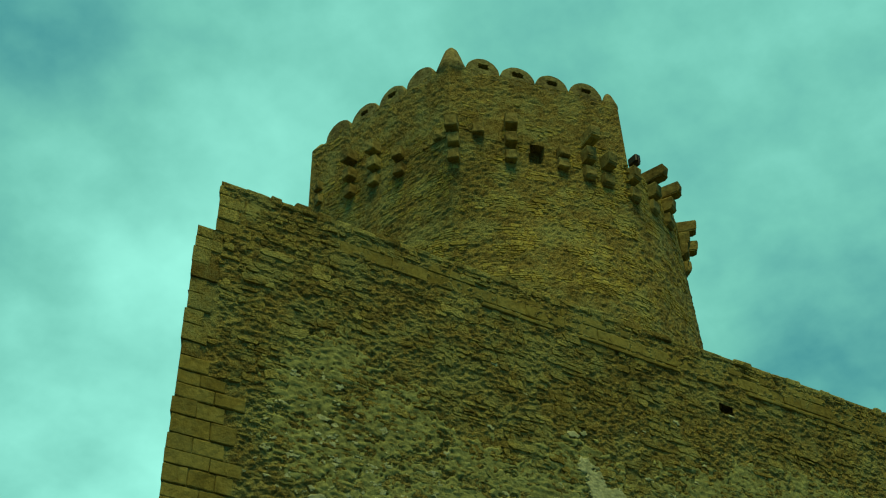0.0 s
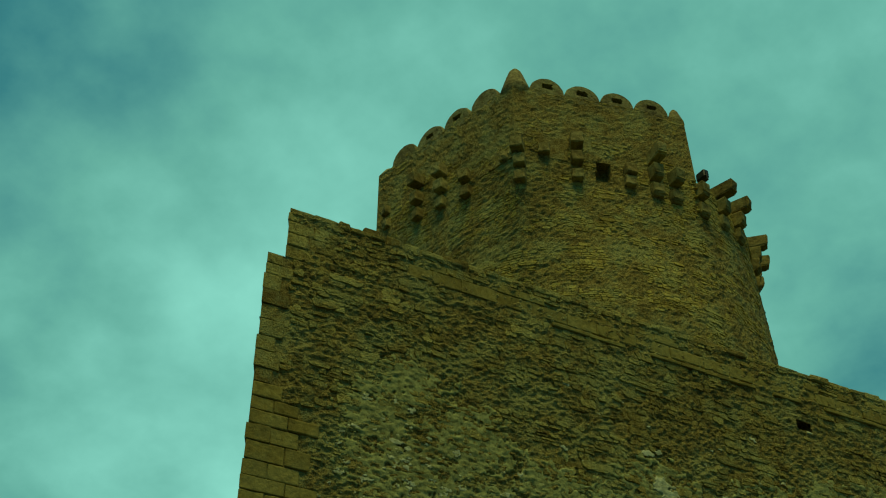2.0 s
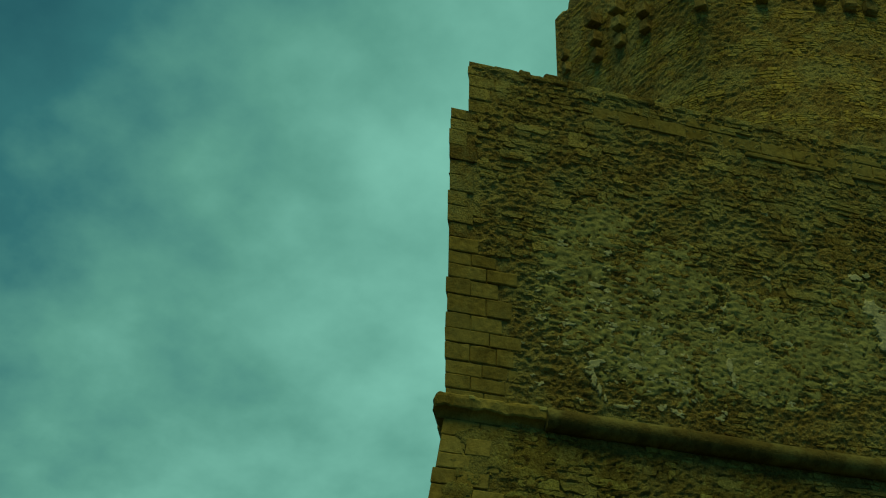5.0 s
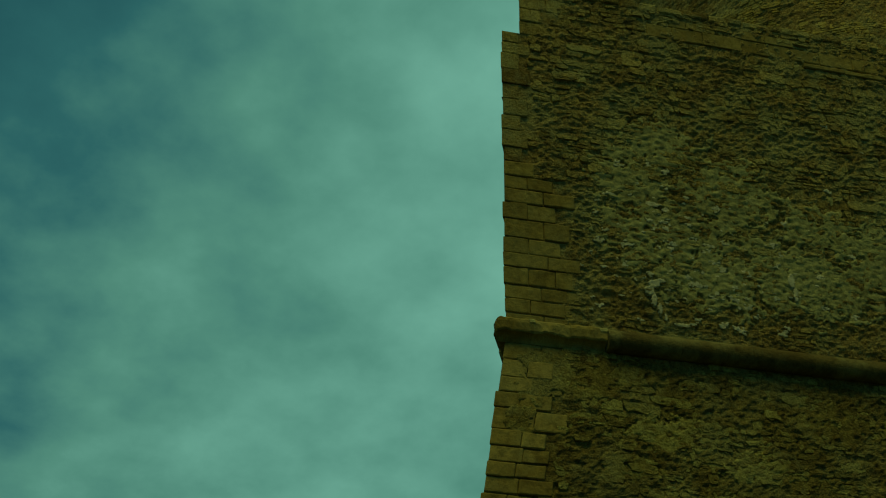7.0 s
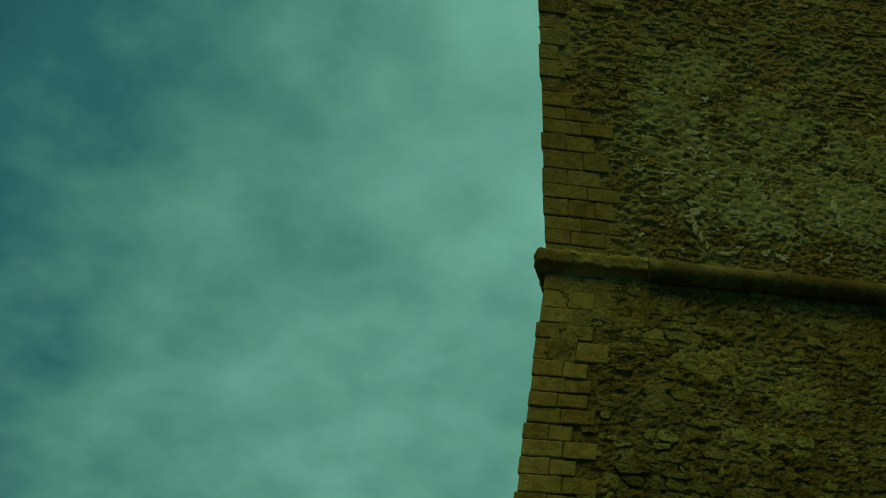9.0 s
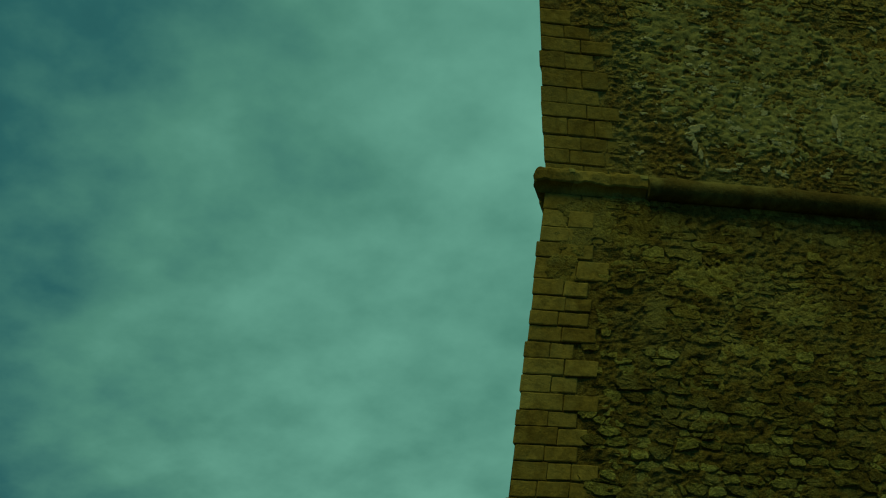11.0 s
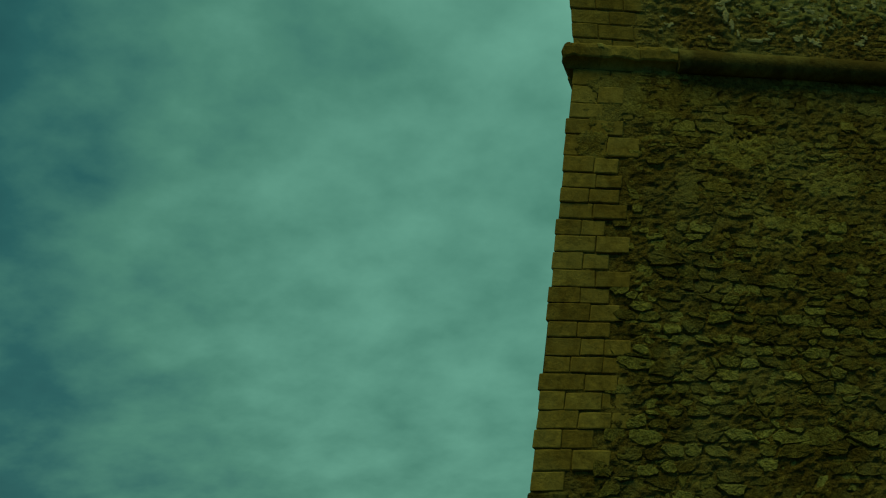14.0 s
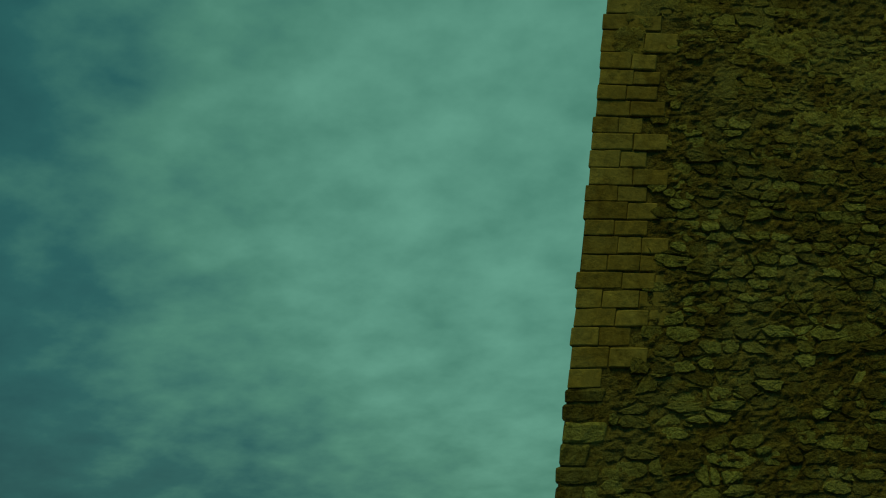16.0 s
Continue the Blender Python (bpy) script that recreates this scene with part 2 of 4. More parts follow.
def worn_block(place, a, b, z0, z1, w0, w1, cut=0.03, wear=0.008, cuts=(5, 3, 3), seed=0.0):
    """A dressed stone with rounded, knocked edges and an uneven face; place(u, z, w) lays it into the world."""
    mid, half = ((a + b) / 2, (w0 + w1) / 2, (z0 + z1) / 2), ((b - a) / 2, (w1 - w0) / 2, (z1 - z0) / 2)
    cut = min(cut, *(0.45 * h for h in half))
    index, verts, faces = {}, [], []

    def corner(key):
        if key not in index:
            p = [half[i] * (2 * key[i] / cuts[i] - 1) for i in range(3)]
            # lines next to the edges are drawn out to where the rounding begins
            for i in range(3):
                if key[i] in (1, cuts[i] - 1) and cuts[i] > 2:
                    p[i] = math.copysign(half[i] - cut, p[i])
            core = [max(cut - half[i], min(half[i] - cut, p[i])) for i in range(3)]
            off = Vector([p[i] - core[i] for i in range(3)])
            if off.length > 1e-6:
                off = off.normalized() * cut
            q = Vector(core) + off
            n = Vector((q.x + mid[0], q.y + mid[1], q.z + mid[2]))
            chip = wear * noise.fractal(Vector((n.x * 5 + seed, n.y * 5, n.z * 8)), 0.7, 2.0, 3)
            chip -= 2.2 * wear * max(0.0, noise.noise(Vector((n.x * 6, n.z * 9, seed + n.y * 4))) - 0.25) * (sum(1 for i in range(3) if key[i] in (0, cuts[i])) > 1)
            n += q.normalized() * chip
            index[key] = len(verts)
            verts.append(place(n.x, n.z, n.y))
        return index[key]

    for axis in range(3):
        i, j = [k for k in range(3) if k != axis]
        for end in (0, cuts[axis]):
            for x in range(cuts[i]):
                for y in range(cuts[j]):
                    ring = []
                    for dx, dy in ((0, 0), (1, 0), (1, 1), (0, 1)):
                        key = [0, 0, 0]
                        key[axis], key[i], key[j] = end, x + dx, y + dy
                        ring.append(corner(tuple(key)))
                    faces.append(ring)
    return verts, faces


def fix_normals(me):
    bm = bmesh.new()
    bm.from_mesh(me)
    bmesh.ops.recalc_face_normals(bm, faces=bm.faces)
    bm.to_mesh(me)
    bm.free()
    return me


def block_mesh(name, mat, *args, **kw):
    return fix_normals(mesh_of(name, *block(*args, **kw), mat))


def packed(u0, u1, z0, z1, long, tall, rng, drop=0.14, small=0.22):
    """Irregular stones that fill a surface: the cells round jittered seeds laid in wavering courses. Each one is its middle and its outline, in metres."""
    seeds, z = [], z0 / tall
    while z < z1 / tall:
        h = rng.choice((0.7, 0.85, 1.0, 1.15, 1.4))
        u = u0 / long - rng.random()
        while u < u1 / long:
            w = math.exp(rng.gauss(-0.05, 0.38)) * (0.7 + 0.3 * h)
            if rng.random() > drop:
                wave = 0.8 * noise.noise(Vector((u * long * 0.45, z * tall * 0.35, tall * 50)))
                seeds.append((u + w / 2, z + h / 2 + wave + rng.gauss(0, 0.13), 0.10 * (w - 1) + 0.10 * (h - 1) + rng.uniform(-0.06, 0.06)))
            if rng.random() < small:
                seeds.append((u + rng.uniform(0, 0.3), z + rng.uniform(0, 1) * h, -0.22))
            u += w
        z += h
    grid = defaultdict(list)
    for sd in seeds:
        grid[int(sd[0] // 1.5), int(sd[1] // 1.5)].append(sd)
    done = []
    for sd in seeds:
        x, y, q = sd
        i, j = int(x // 1.5), int(y // 1.5)
        near = sorted(((o[0] - x) ** 2 + (o[1] - y) ** 2, o) for a in (-1, 0, 1) for b in (-1, 0, 1) for o in grid[i + a, j + b] if o is not sd)
        poly = [(-1.3, -1.1), (1.3, -1.1), (1.3, 1.1), (-1.3, 1.1)]
        for d2, (ox, oy, oq) in near[:14]:
            nx, ny, lim = ox - x, oy - y, (d2 + q - oq) / 2
            side_of = [px * nx + py * ny - lim for px, py in poly]
            if max(side_of) <= 0:
                continue
            cut = []
            for k, p in enumerate(poly):
                r, fp_, fr = poly[k - 1], side_of[k], side_of[k - 1]
                if (fp_ < 0) != (fr < 0):
                    m = fr / (fr - fp_)
                    cut.append((r[0] + (p[0] - r[0]) * m, r[1] + (p[1] - r[1]) * m))
                if fp_ < 0:
                    cut.append(p)
            poly = cut
            if len(poly) < 3:
                break
        if len(poly) < 3:
            continue
        cx, cy = sum(p[0] for p in poly) / len(poly), sum(p[1] for p in poly) / len(poly)
        done.append(((x + cx) * long, (y + cy) * tall, [((p[0] - cx) * long, (p[1] - cy) * tall) for p in poly]))
    return done


def coursed(u0, u1, z0, z1, long, tall, rng):
    """Roughly squared stones in wavering courses of uneven height, some split into thin ones; each one is its middle and its outline, in metres."""
    done, z = [], z0

    def add(a, b, c0, c1, d0, d1):
        mu, mz, h = (a + b) / 2, (c0 + c1 + d0 + d1) / 4, (d0 + d1 - c0 - c1) / 2
        sway = [(rng.gauss(0, 0.10 * h), rng.gauss(0, 0.09 * h)) for _ in range(6)]
        ring = [(a, c0), ((a + b) / 2, (c0 + c1) / 2), (b, c1), (b, d1), ((a + b) / 2, (d0 + d1) / 2), (a, d0)]
        done.append((mu, mz, [(p[0] - mu + s[0], p[1] - mz + s[1]) for p, s in zip(ring, sway)]))

    while z < z1:
        h = tall * rng.choice((0.6, 0.8, 0.9, 1.1, 1.35, 1.7))

        def bed(u, zz):
            return zz + tall * (0.9 * noise.noise(Vector((u * 0.45, zz * 0.35, tall * 50))) + 0.45 * noise.noise(Vector((u * 1.9, zz * 1.5, tall * 70))))

        u = u0 - rng.uniform(0, long)
        while u < u1:
            w = long * math.exp(rng.gauss(-0.12, 0.48)) * (0.65 + 0.35 * h / tall)
            c0, c1, d0, d1 = bed(u, z), bed(u + w, z), bed(u, z + h), bed(u + w, z + h)
            if u > u0 - 0.02:
                kind = rng.random()
                if kind < 0.22 and h > 0.95 * tall:
                    k = rng.uniform(0.35, 0.65)
                    e0, e1 = c0 + (d0 - c0) * k, c1 + (d1 - c1) * k
                    add(u, u + w, c0, c1, e0, e1)
                    add(u + w * rng.uniform(-0.1, 0.1), u + w * rng.uniform(0.8, 1.05), e0, e1, d0, d1)
                elif kind < 0.36 and w > 1.1 * long:
                    k = rng.uniform(0.3, 0.7)
                    e, f = c0 + (c1 - c0) * k, d0 + (d1 - d0) * k
                    add(u, u + w * k, c0, e, d0, f)
                    add(u + w * k, u + w, e, c1, e + (f - e) * rng.uniform(0.5, 1.0), c1 + (d1 - c1) * rng.uniform(0.5, 1.0))
                else:
                    add(u, u + w, c0, c1, d0, d1)
            u += w
        z += h
    return done


def rounded_stone(outline, proud, rng, joint):
    """A worn stone with soft shoulders; x along the wall, y outwards, z up."""
    pts = []
    for k, p in enumerate(outline):
        q = outline[(k + 1) % len(outline)]
        for f in (0.22, 0.5, 0.78) if abs(q[0] - p[0]) > 0.16 else (0.25, 0.75):
            pts.append((p[0] + (q[0] - p[0]) * f, p[1] + (q[1] - p[1]) * f))
    ring = np.array(pts)
    reach = np.hypot(ring[:, 0], ring[:, 1])
    ring *= (np.maximum(0.3, 1 - joint / np.maximum(reach, 0.01)) * np.array([rng.uniform(0.84, 1.10) for _ in pts]))[:, None]
    n = len(ring)
    tall = max(0.04, np.ptp(ring[:, 1]))
    nod, yaw = rng.gauss(-0.22, 0.30), rng.gauss(0, 0.2) / max(0.1, np.ptp(ring[:, 0]))
    rows = []
    for scale, depth, rough in ((1.02, None, 0.0), (1.0, 0.50, 0.22), (0.96, 0.95, 0.16), (0.62, 1.0, 0.20)):
        flat_ring = ring * scale
        if depth is None:
            w = np.full(n, -0.10)
        else:
            w = proud * depth * (1 + nod * flat_ring[:, 1] / tall + yaw * flat_ring[:, 0]) + proud * rough * np.array([rng.uniform(-1, 1) for _ in pts])
        rows.append(np.column_stack((flat_ring[:, 0], w, flat_ring[:, 1])))
    verts = np.concatenate(rows + [np.array([[0.0, proud * rng.uniform(0.9, 1.15), 0.0]])])
    faces = [(k * n + i, k * n + (i + 1) % n, (k + 1) * n + (i + 1) % n, (k + 1) * n + i) for k in range(3) for i in range(n)]
    faces += [(3 * n + i, 3 * n + (i + 1) % n, 4 * n) for i in range(n)]
    return verts, faces


PROUD = (0.1, 0.35, 0.55, 0.75, 0.9, 1.0, 1.3)


def bed_stones(parent, frame_at, spots, proud, mat, mat_one, rng, single, name="stone", skip=0.06, keep=None, limit=300, joint=0.008):
    """Beds stones in a surface: those for which single(u, z) holds are pieces of their own, the rest is one mesh."""
    verts, faces, base, made = [], [], 0, 0
    for u, z, outline in spots:
        left, right = min(p[0] for p in outline), max(p[0] for p in outline)
        low, high = min(p[1] for p in outline), max(p[1] for p in outline)
        if rng.random() < skip or (keep and not keep(u, z, (u + left, u + right, z + low, z + high))):
            continue
        v, f = rounded_stone(outline, proud * rng.choice(PROUD), rng, joint * rng.uniform(0.5, 2.0))
        p, along, out, up = frame_at(u, z)
        m = Matrix((along, out, up)).transposed().to_4x4()
        m.translation = p
        if made < limit and single(u, z):
            part(name, mesh_of(name, v.tolist(), f, mat_one), parent, m=m)
            made += 1
        else:
            a = np.array(m)
            verts.append(v @ a[:3, :3].T + a[:3, 3])
            faces += [tuple(i + base for i in q) for q in f]
            base += len(v)
    if verts:
        rest = part(name + "_facing", mesh_of(name + "_facing", np.concatenate(verts).tolist(), faces, mat), parent, "small weathered rubble stones bedded in mortar")
        rest["kind"] = "stuff"
    return made


# ---- plan of the bastion ----
CORNER = Vector((-4.828, 19.408, 0))          # foot of the upright corner
ALONG, OUT = Vector((0.8572, 0.5150, 0)), Vector((0.5150, -0.8572, 0))
SIDE = Vector((-0.1219, 0.9925, 0))           # the other face of the acute corner runs away along this line
SIDE_OUT = Vector((-0.9925, -0.1219, 0))
SCARP, Z_SLOPE, Z_CORD = 0.114, 10.85, 10.70    # slope of the lower wall, the height from which it leans, and the string course
MITRE = (OUT + SIDE_OUT) / (1 + OUT.dot(SIDE_OUT))
SKEW = 0.445                                  # how far the side face runs along for each metre inwards
Z_TOP, Z_STEP, U_STEP = 18.76, 17.46, 0.37    # parapet, and its lower end at the corner
LENGTH, DEPTH, BACK_D = 34.0, 25.62, 23.4        # front, side, and the depth of the bastion
UP = Vector((0, 0, 1))


def upright(u, z, w):
    return CORNER + ALONG * u + OUT * w + UP * z


def sloped(u, z, w):
    """u runs from the sloping corner edge."""
    drop = SCARP * (Z_SLOPE - z)
    return CORNER + MITRE * drop + ALONG * u + OUT * w + UP * z


def skewed(place):
    """For stones of the corner, whose ends lie in the side face."""
    return lambda u, z, w: place(u + SKEW * max(0.0, -w), z, w)


def ragged(u, z, seed):
    """Lumpy, weathered relief, drawn out along the courses."""
    base = noise.fractal(Vector((u * 1.5, z * 3.2, seed)), 0.75, 2.1, 3)
    chips = noise.fractal(Vector((u * 6.0, z * 8.5, seed + 9.0)), 0.6, 2.1, 2)
    pocket = noise.noise(Vector((u * 4.8, z * 7.5, seed + 3.0))) + 0.5 * noise.noise(Vector((u * 8.0, z * 10.5, seed + 5.0)))
    crumbs = noise.noise(Vector((u * 8.5, z * 12.5, seed + 13.0)))
    return 0.5 * base + 0.8 * chips + 0.32 * crumbs - 1.1 * max(0.0, pocket - 0.32)


def grid_face(place, u0, u1, z0, z1, step, amount, seed, hole=None, bed=0.0):
    """An uneven mortar face between two lengths and heights; bed is how far it stands out past the quoins."""
    nu, nz = max(1, round((u1 - u0) / step)), max(1, round((z1 - z0) / step))
    verts, faces = [], []
    for j in range(nz + 1):
        for i in range(nu + 1):
            u, z = u0 + (u1 - u0) * i / nu, z0 + (z1 - z0) * j / nz
            edge = 0.0 if i in (0, nu) or j in (0, nz) else 1.0
            k = min(1.0, max(0.0, (u - (1.0 if 3.7 < z < 14.1 else 0.45)) / 0.3)) if bed else 1.0
            w = (ragged(u, z, seed) * amount * (0.3 + 0.7 * k) + bed * k - 0.014 * (1 - k)) * edge
            verts.append(place(u, z, w))
    for j in range(nz):
        for i in range(nu):
            k = j * (nu + 1) + i
            u, z = u0 + (u1 - u0) * (i + 0.5) / nu, z0 + (z1 - z0) * (j + 0.5) / nz
            if hole and hole[0] < u < hole[1] and hole[2] < z < hole[3]:
                continue
            faces.append((k, k + 1, k + nu + 2, k + nu + 1))
    return verts, faces


def joined(*pieces):
    verts, faces = [], []
    for v, f in pieces:
        faces += [tuple(i + len(verts) for i in q) for q in f]
        verts += list(v)
    return verts, faces


def quad(*pts):
    return list(pts), [tuple(range(len(pts)))]


# ground, one sheet to the horizon
gv, gf = [], []
for i, r in enumerate((0, 6, 12, 20, 35, 60, 120, 400, 1500, 4500)):
    for k in range(32):
        a = 2 * math.pi * k / 32
        gv.append((r * math.cos(a), r * math.sin(a) + 10, -0.002 * i))
    if i:
        for k in range(32):
            j = (k + 1) % 32
            gf.append(((i - 1) * 32 + k, (i - 1) * 32 + j, i * 32 + j, i * 32 + k))
tagged(new("ground", mesh_of("ground", gv, gf, ground_mat)), "dry grassy earth below the castle walls", "ground", kind="structure")

# upper wall
wall_upper = tagged(new("wall_upper"), "tall weathered rubble curtain wall with eroded lime mortar", "wall", kind="structure")
wall_upper.location = CORNER
TH = 1.6
HOLE = (13.24, 13.68, 17.04, 17.34)            # putlog hole through the face
fp = [
    grid_face(upright, 0, 21.0, Z_CORD, Z_STEP, 0.034, 0.044, 1.0, HOLE, 0.012),
    grid_face(upright, 21.0, LENGTH, Z_CORD, Z_STEP, 0.2, 0.055, 1.0),
    quad(upright(HOLE[0] - 0.1, HOLE[2] - 0.1, -0.15), upright(HOLE[1] + 0.1, HOLE[2] - 0.1, -0.15), upright(HOLE[1] + 0.1, HOLE[2] - 0.1, -0.9), upright(HOLE[0] - 0.1, HOLE[2] - 0.1, -0.9)),
    quad(upright(HOLE[0] - 0.1, HOLE[3] + 0.1, -0.15), upright(HOLE[1] + 0.1, HOLE[3] + 0.1, -0.15), upright(HOLE[1] + 0.1, HOLE[3] + 0.1, -0.9), upright(HOLE[0] - 0.1, HOLE[3] + 0.1, -0.9)),
    quad(upright(HOLE[0] - 0.1, HOLE[2] - 0.1, -0.15), upright(HOLE[0] - 0.1, HOLE[3] + 0.1, -0.15), upright(HOLE[0] - 0.1, HOLE[3] + 0.1, -0.9), upright(HOLE[0] - 0.1, HOLE[2] - 0.1, -0.9)),
    quad(upright(HOLE[1] + 0.1, HOLE[2] - 0.1, -0.15), upright(HOLE[1] + 0.1, HOLE[3] + 0.1, -0.15), upright(HOLE[1] + 0.1, HOLE[3] + 0.1, -0.9), upright(HOLE[1] + 0.1, HOLE[2] - 0.1, -0.9)),
    quad(upright(HOLE[0] - 0.1, HOLE[2] - 0.1, -0.9), upright(HOLE[1] + 0.1, HOLE[2] - 0.1, -0.9), upright(HOLE[1] + 0.1, HOLE[3] + 0.1, -0.9), upright(HOLE[0] - 0.1, HOLE[3] + 0.1, -0.9)),
    grid_face(upright, U_STEP, 22.0, Z_STEP, Z_TOP, 0.045, 0.05, 2.0, None, 0.012),
    grid_face(upright, 22.0, LENGTH, Z_STEP, Z_TOP, 0.2, 0.05, 2.0),
    quad(upright(U_STEP, Z_TOP, 0), upright(LENGTH, Z_TOP, 0), upright(LENGTH, Z_TOP, -TH), upright(U_STEP + SKEW * TH, Z_TOP, -TH)),
    quad(upright(LENGTH, Z_TOP, -TH), upright(U_STEP + SKEW * TH, Z_TOP, -TH), upright(U_STEP + SKEW * TH, 16.9, -TH), upright(LENGTH, 16.9, -TH)),
    quad(upright(U_STEP, Z_TOP, 0), upright(U_STEP + SKEW * TH, Z_TOP, -TH), upright(U_STEP + SKEW * TH, Z_STEP, -TH), upright(U_STEP, Z_STEP, 0)),
    quad(upright(LENGTH, Z_TOP, 0), upright(LENGTH, Z_CORD, 0), upright(LENGTH, Z_CORD, -TH), upright(LENGTH, Z_TOP, -TH)),
]


def local(vs, origin):
    return [Vector(v) - origin for v in vs]


def add_core(name, pieces, mat, parent, label="", smooth=False):
    v, f = joined(*pieces)
    return part(name, mesh_of(name, local(v, parent.location), f, mat, smooth), parent, label)


add_core("core", fp, mortar_mat, wall_upper)


def side(u, z, w):
    """The other face of the corner: u runs away from the corner."""
    return CORNER + SIDE * u + SIDE_OUT * w + UP * z


wall_side = tagged(new("wall_side"), "rubble side wall of the bastion beyond the corner", "wall", kind="structure")
wall_side.location = CORNER
add_core("core", [
    grid_face(side, 0, DEPTH, Z_CORD, Z_STEP, 0.5, 0.05, 3.0),
    quad(upright(0.02, Z_STEP - 0.01, -0.02), upright(0.9, Z_STEP - 0.01, -0.02), upright(0.9 + SKEW * BACK_D, Z_STEP - 0.01, -BACK_D), upright(SKEW * BACK_D, Z_STEP - 0.01, -BACK_D)),
    quad(upright(SKEW * BACK_D + 0.9, Z_STEP, -BACK_D), upright(SKEW * BACK_D + 0.9, 16.9, -BACK_D), upright(0.9, 16.9, -0.3), upright(0.9, Z_STEP, -0.3)),
], mortar_mat, wall_side)
terrace = tagged(new("terrace", mesh_of("terrace", *quad(upright(0.4, 16.9, -TH + 0.2), upright(LENGTH, 16.9, -TH + 0.2), upright(LENGTH, 16.9, -BACK_D), upright(BACK_D * SKEW + 0.3, 16.9, -BACK_D)), ground_mat)),
                 "earth terrace behind the parapet round the tower", "terrace", kind="structure")

wall_back = tagged(new("wall_back"), "plain rubble walls closing the bastion behind", "wall", kind="structure")
wall_back.location = CORNER
add_core("core", [
    grid_face(lambda u, z, w: upright(u, z, -BACK_D - w), SKEW * BACK_D, LENGTH, -0.3, 17.6, 0.5, 0.05, 11.0),
    grid_face(lambda u, z, w: upright(LENGTH + w, z, -u), 0.0, BACK_D, -0.3, 17.6, 0.5, 0.05, 12.0),
], mortar_mat, wall_back)

# scarp
wall_scarp = tagged(new("wall_scarp"), "sloping rubble scarp of large rough stones", "wall", kind="structure")
wall_scarp.location = CORNER


def sloped_side(u, z, w):
    drop = SCARP * (Z_SLOPE - z)
    return CORNER + MITRE * drop + SIDE * u + SIDE_OUT * w + UP * z


add_core("core", [grid_face(sloped, 0, 10.0, -0.3, Z_CORD, 0.034, 0.05, 4.0, None, 0.012), grid_face(sloped, 10.0, LENGTH, -0.3, Z_CORD, 0.2, 0.05, 4.0), grid_face(sloped_side, 0, DEPTH, -0.3, Z_CORD, 0.5, 0.04, 5.0)], earth_mat, wall_scarp)

# ---- string course ----
string_course = tagged(new("string_course"), "round stone string course between wall and scarp", "moulding", kind="structure")
string_course.location = CORNER


def roll(u0, u1, place, radius, z_mid, seg=12):
    verts, faces = [], []
    prof = [(0.06 - 0.35, z_mid + 0.20)] + [(0.05 + radius * math.cos(a), z_mid + 0.02 + radius * math.sin(a)) for a in [math.pi * (0.55 - 1.10 * k / seg) for k in range(seg + 1)]] + [(-0.30, z_mid - 0.22)]
    for u in (u0, u1):
        for w, z in prof:
            verts.append(place(u, z, w))
    n = len(prof)
    for i in range(n - 1):
        faces.append((i, i + 1, n + i + 1, n + i))
    faces += [tuple(range(n)), tuple(range(2 * n - 1, n - 1, -1))]
    return verts, faces


def cornice(u0, u1, place, z_top, z_low, proud, seg=7, worn_end=0.0):
    """A block with a softly rounded upper edge and a hollow that runs back to the wall below."""
    prof = [(-0.4, z_top), (proud - 0.10, z_top), (proud - 0.04, z_top - 0.012), (proud - 0.010, z_top - 0.04), (proud, z_top - 0.09), (proud - 0.004, z_low + 0.20)]
    for k in range(seg + 1):
        a = math.pi / 2 * k / seg
        prof.append(((proud - 0.02) * (1 - math.sin(a)), z_low + 0.17 * math.cos(a)))
    prof.append((-0.4, z_low))
    verts, faces, n, cuts = [], [], len(prof), max(2, int((u1 - u0) / 0.03))
    for c in range(cuts + 1):
        u = u0 + (u1 - u0) * c / cuts
        for w, z in prof:
            wear = 0.020 * noise.fractal(Vector((u * 3.4, z * 4, 3.0)), 0.7, 2.0, 4) if w > 0.02 else 0.0
            s = max(0.0, 1 - (u - u0) / 0.13) * worn_end
            dip = 0.13 * (1 - math.sqrt(max(0.0, 1 - s * s)))
            mid = (z_top + z_low) / 2
            verts.append(place(u, (min(z, z_top - dip) if z > mid else max(z, z_low + dip)) + wear * (1.6 if z < mid else 0.6), w + wear - (dip * 0.6 if w > 0 else 0)))
    for c in range(cuts):
        for i in range(n - 1):
            faces.append((c * n + i, c * n + i + 1, c * n + n + i + 1, c * n + n + i))
    faces += [tuple(range(n)), tuple(range((cuts + 1) * n - 1, cuts * n - 1, -1))]
    return verts, faces


rng = random.Random(11)
u = 1.80
while u < LENGTH:
    w = rng.uniform(1.1, 1.7)
    r = rng.uniform(0.208, 0.216)
    v, f = roll(u + 0.002, u + w - 0.002, lambda a, z, b: upright(a, z + 0.004 * math.sin(a * 3), b), r, 10.89 + rng.uniform(-0.004, 0.004), 20)
    part("moulding_stone", fix_normals(mesh_of("moulding_stone", local(v, CORNER), f, cord_mat)), string_course)
    u += w
for a, b, w, place in ((-0.235, 0.44, 0.18, skewed(upright)), (0.443, 1.12, 0.172, upright), (1.123, 1.797, 0.178, upright)):
    v, f = cornice(a, b, place, 11.12, 10.69, w, worn_end=1.0 if a < 0 else 0.0)
    part("moulding_stone", fix_normals(mesh_of("moulding_stone", local(v, CORNER), f, ashlar_mat)), string_course)
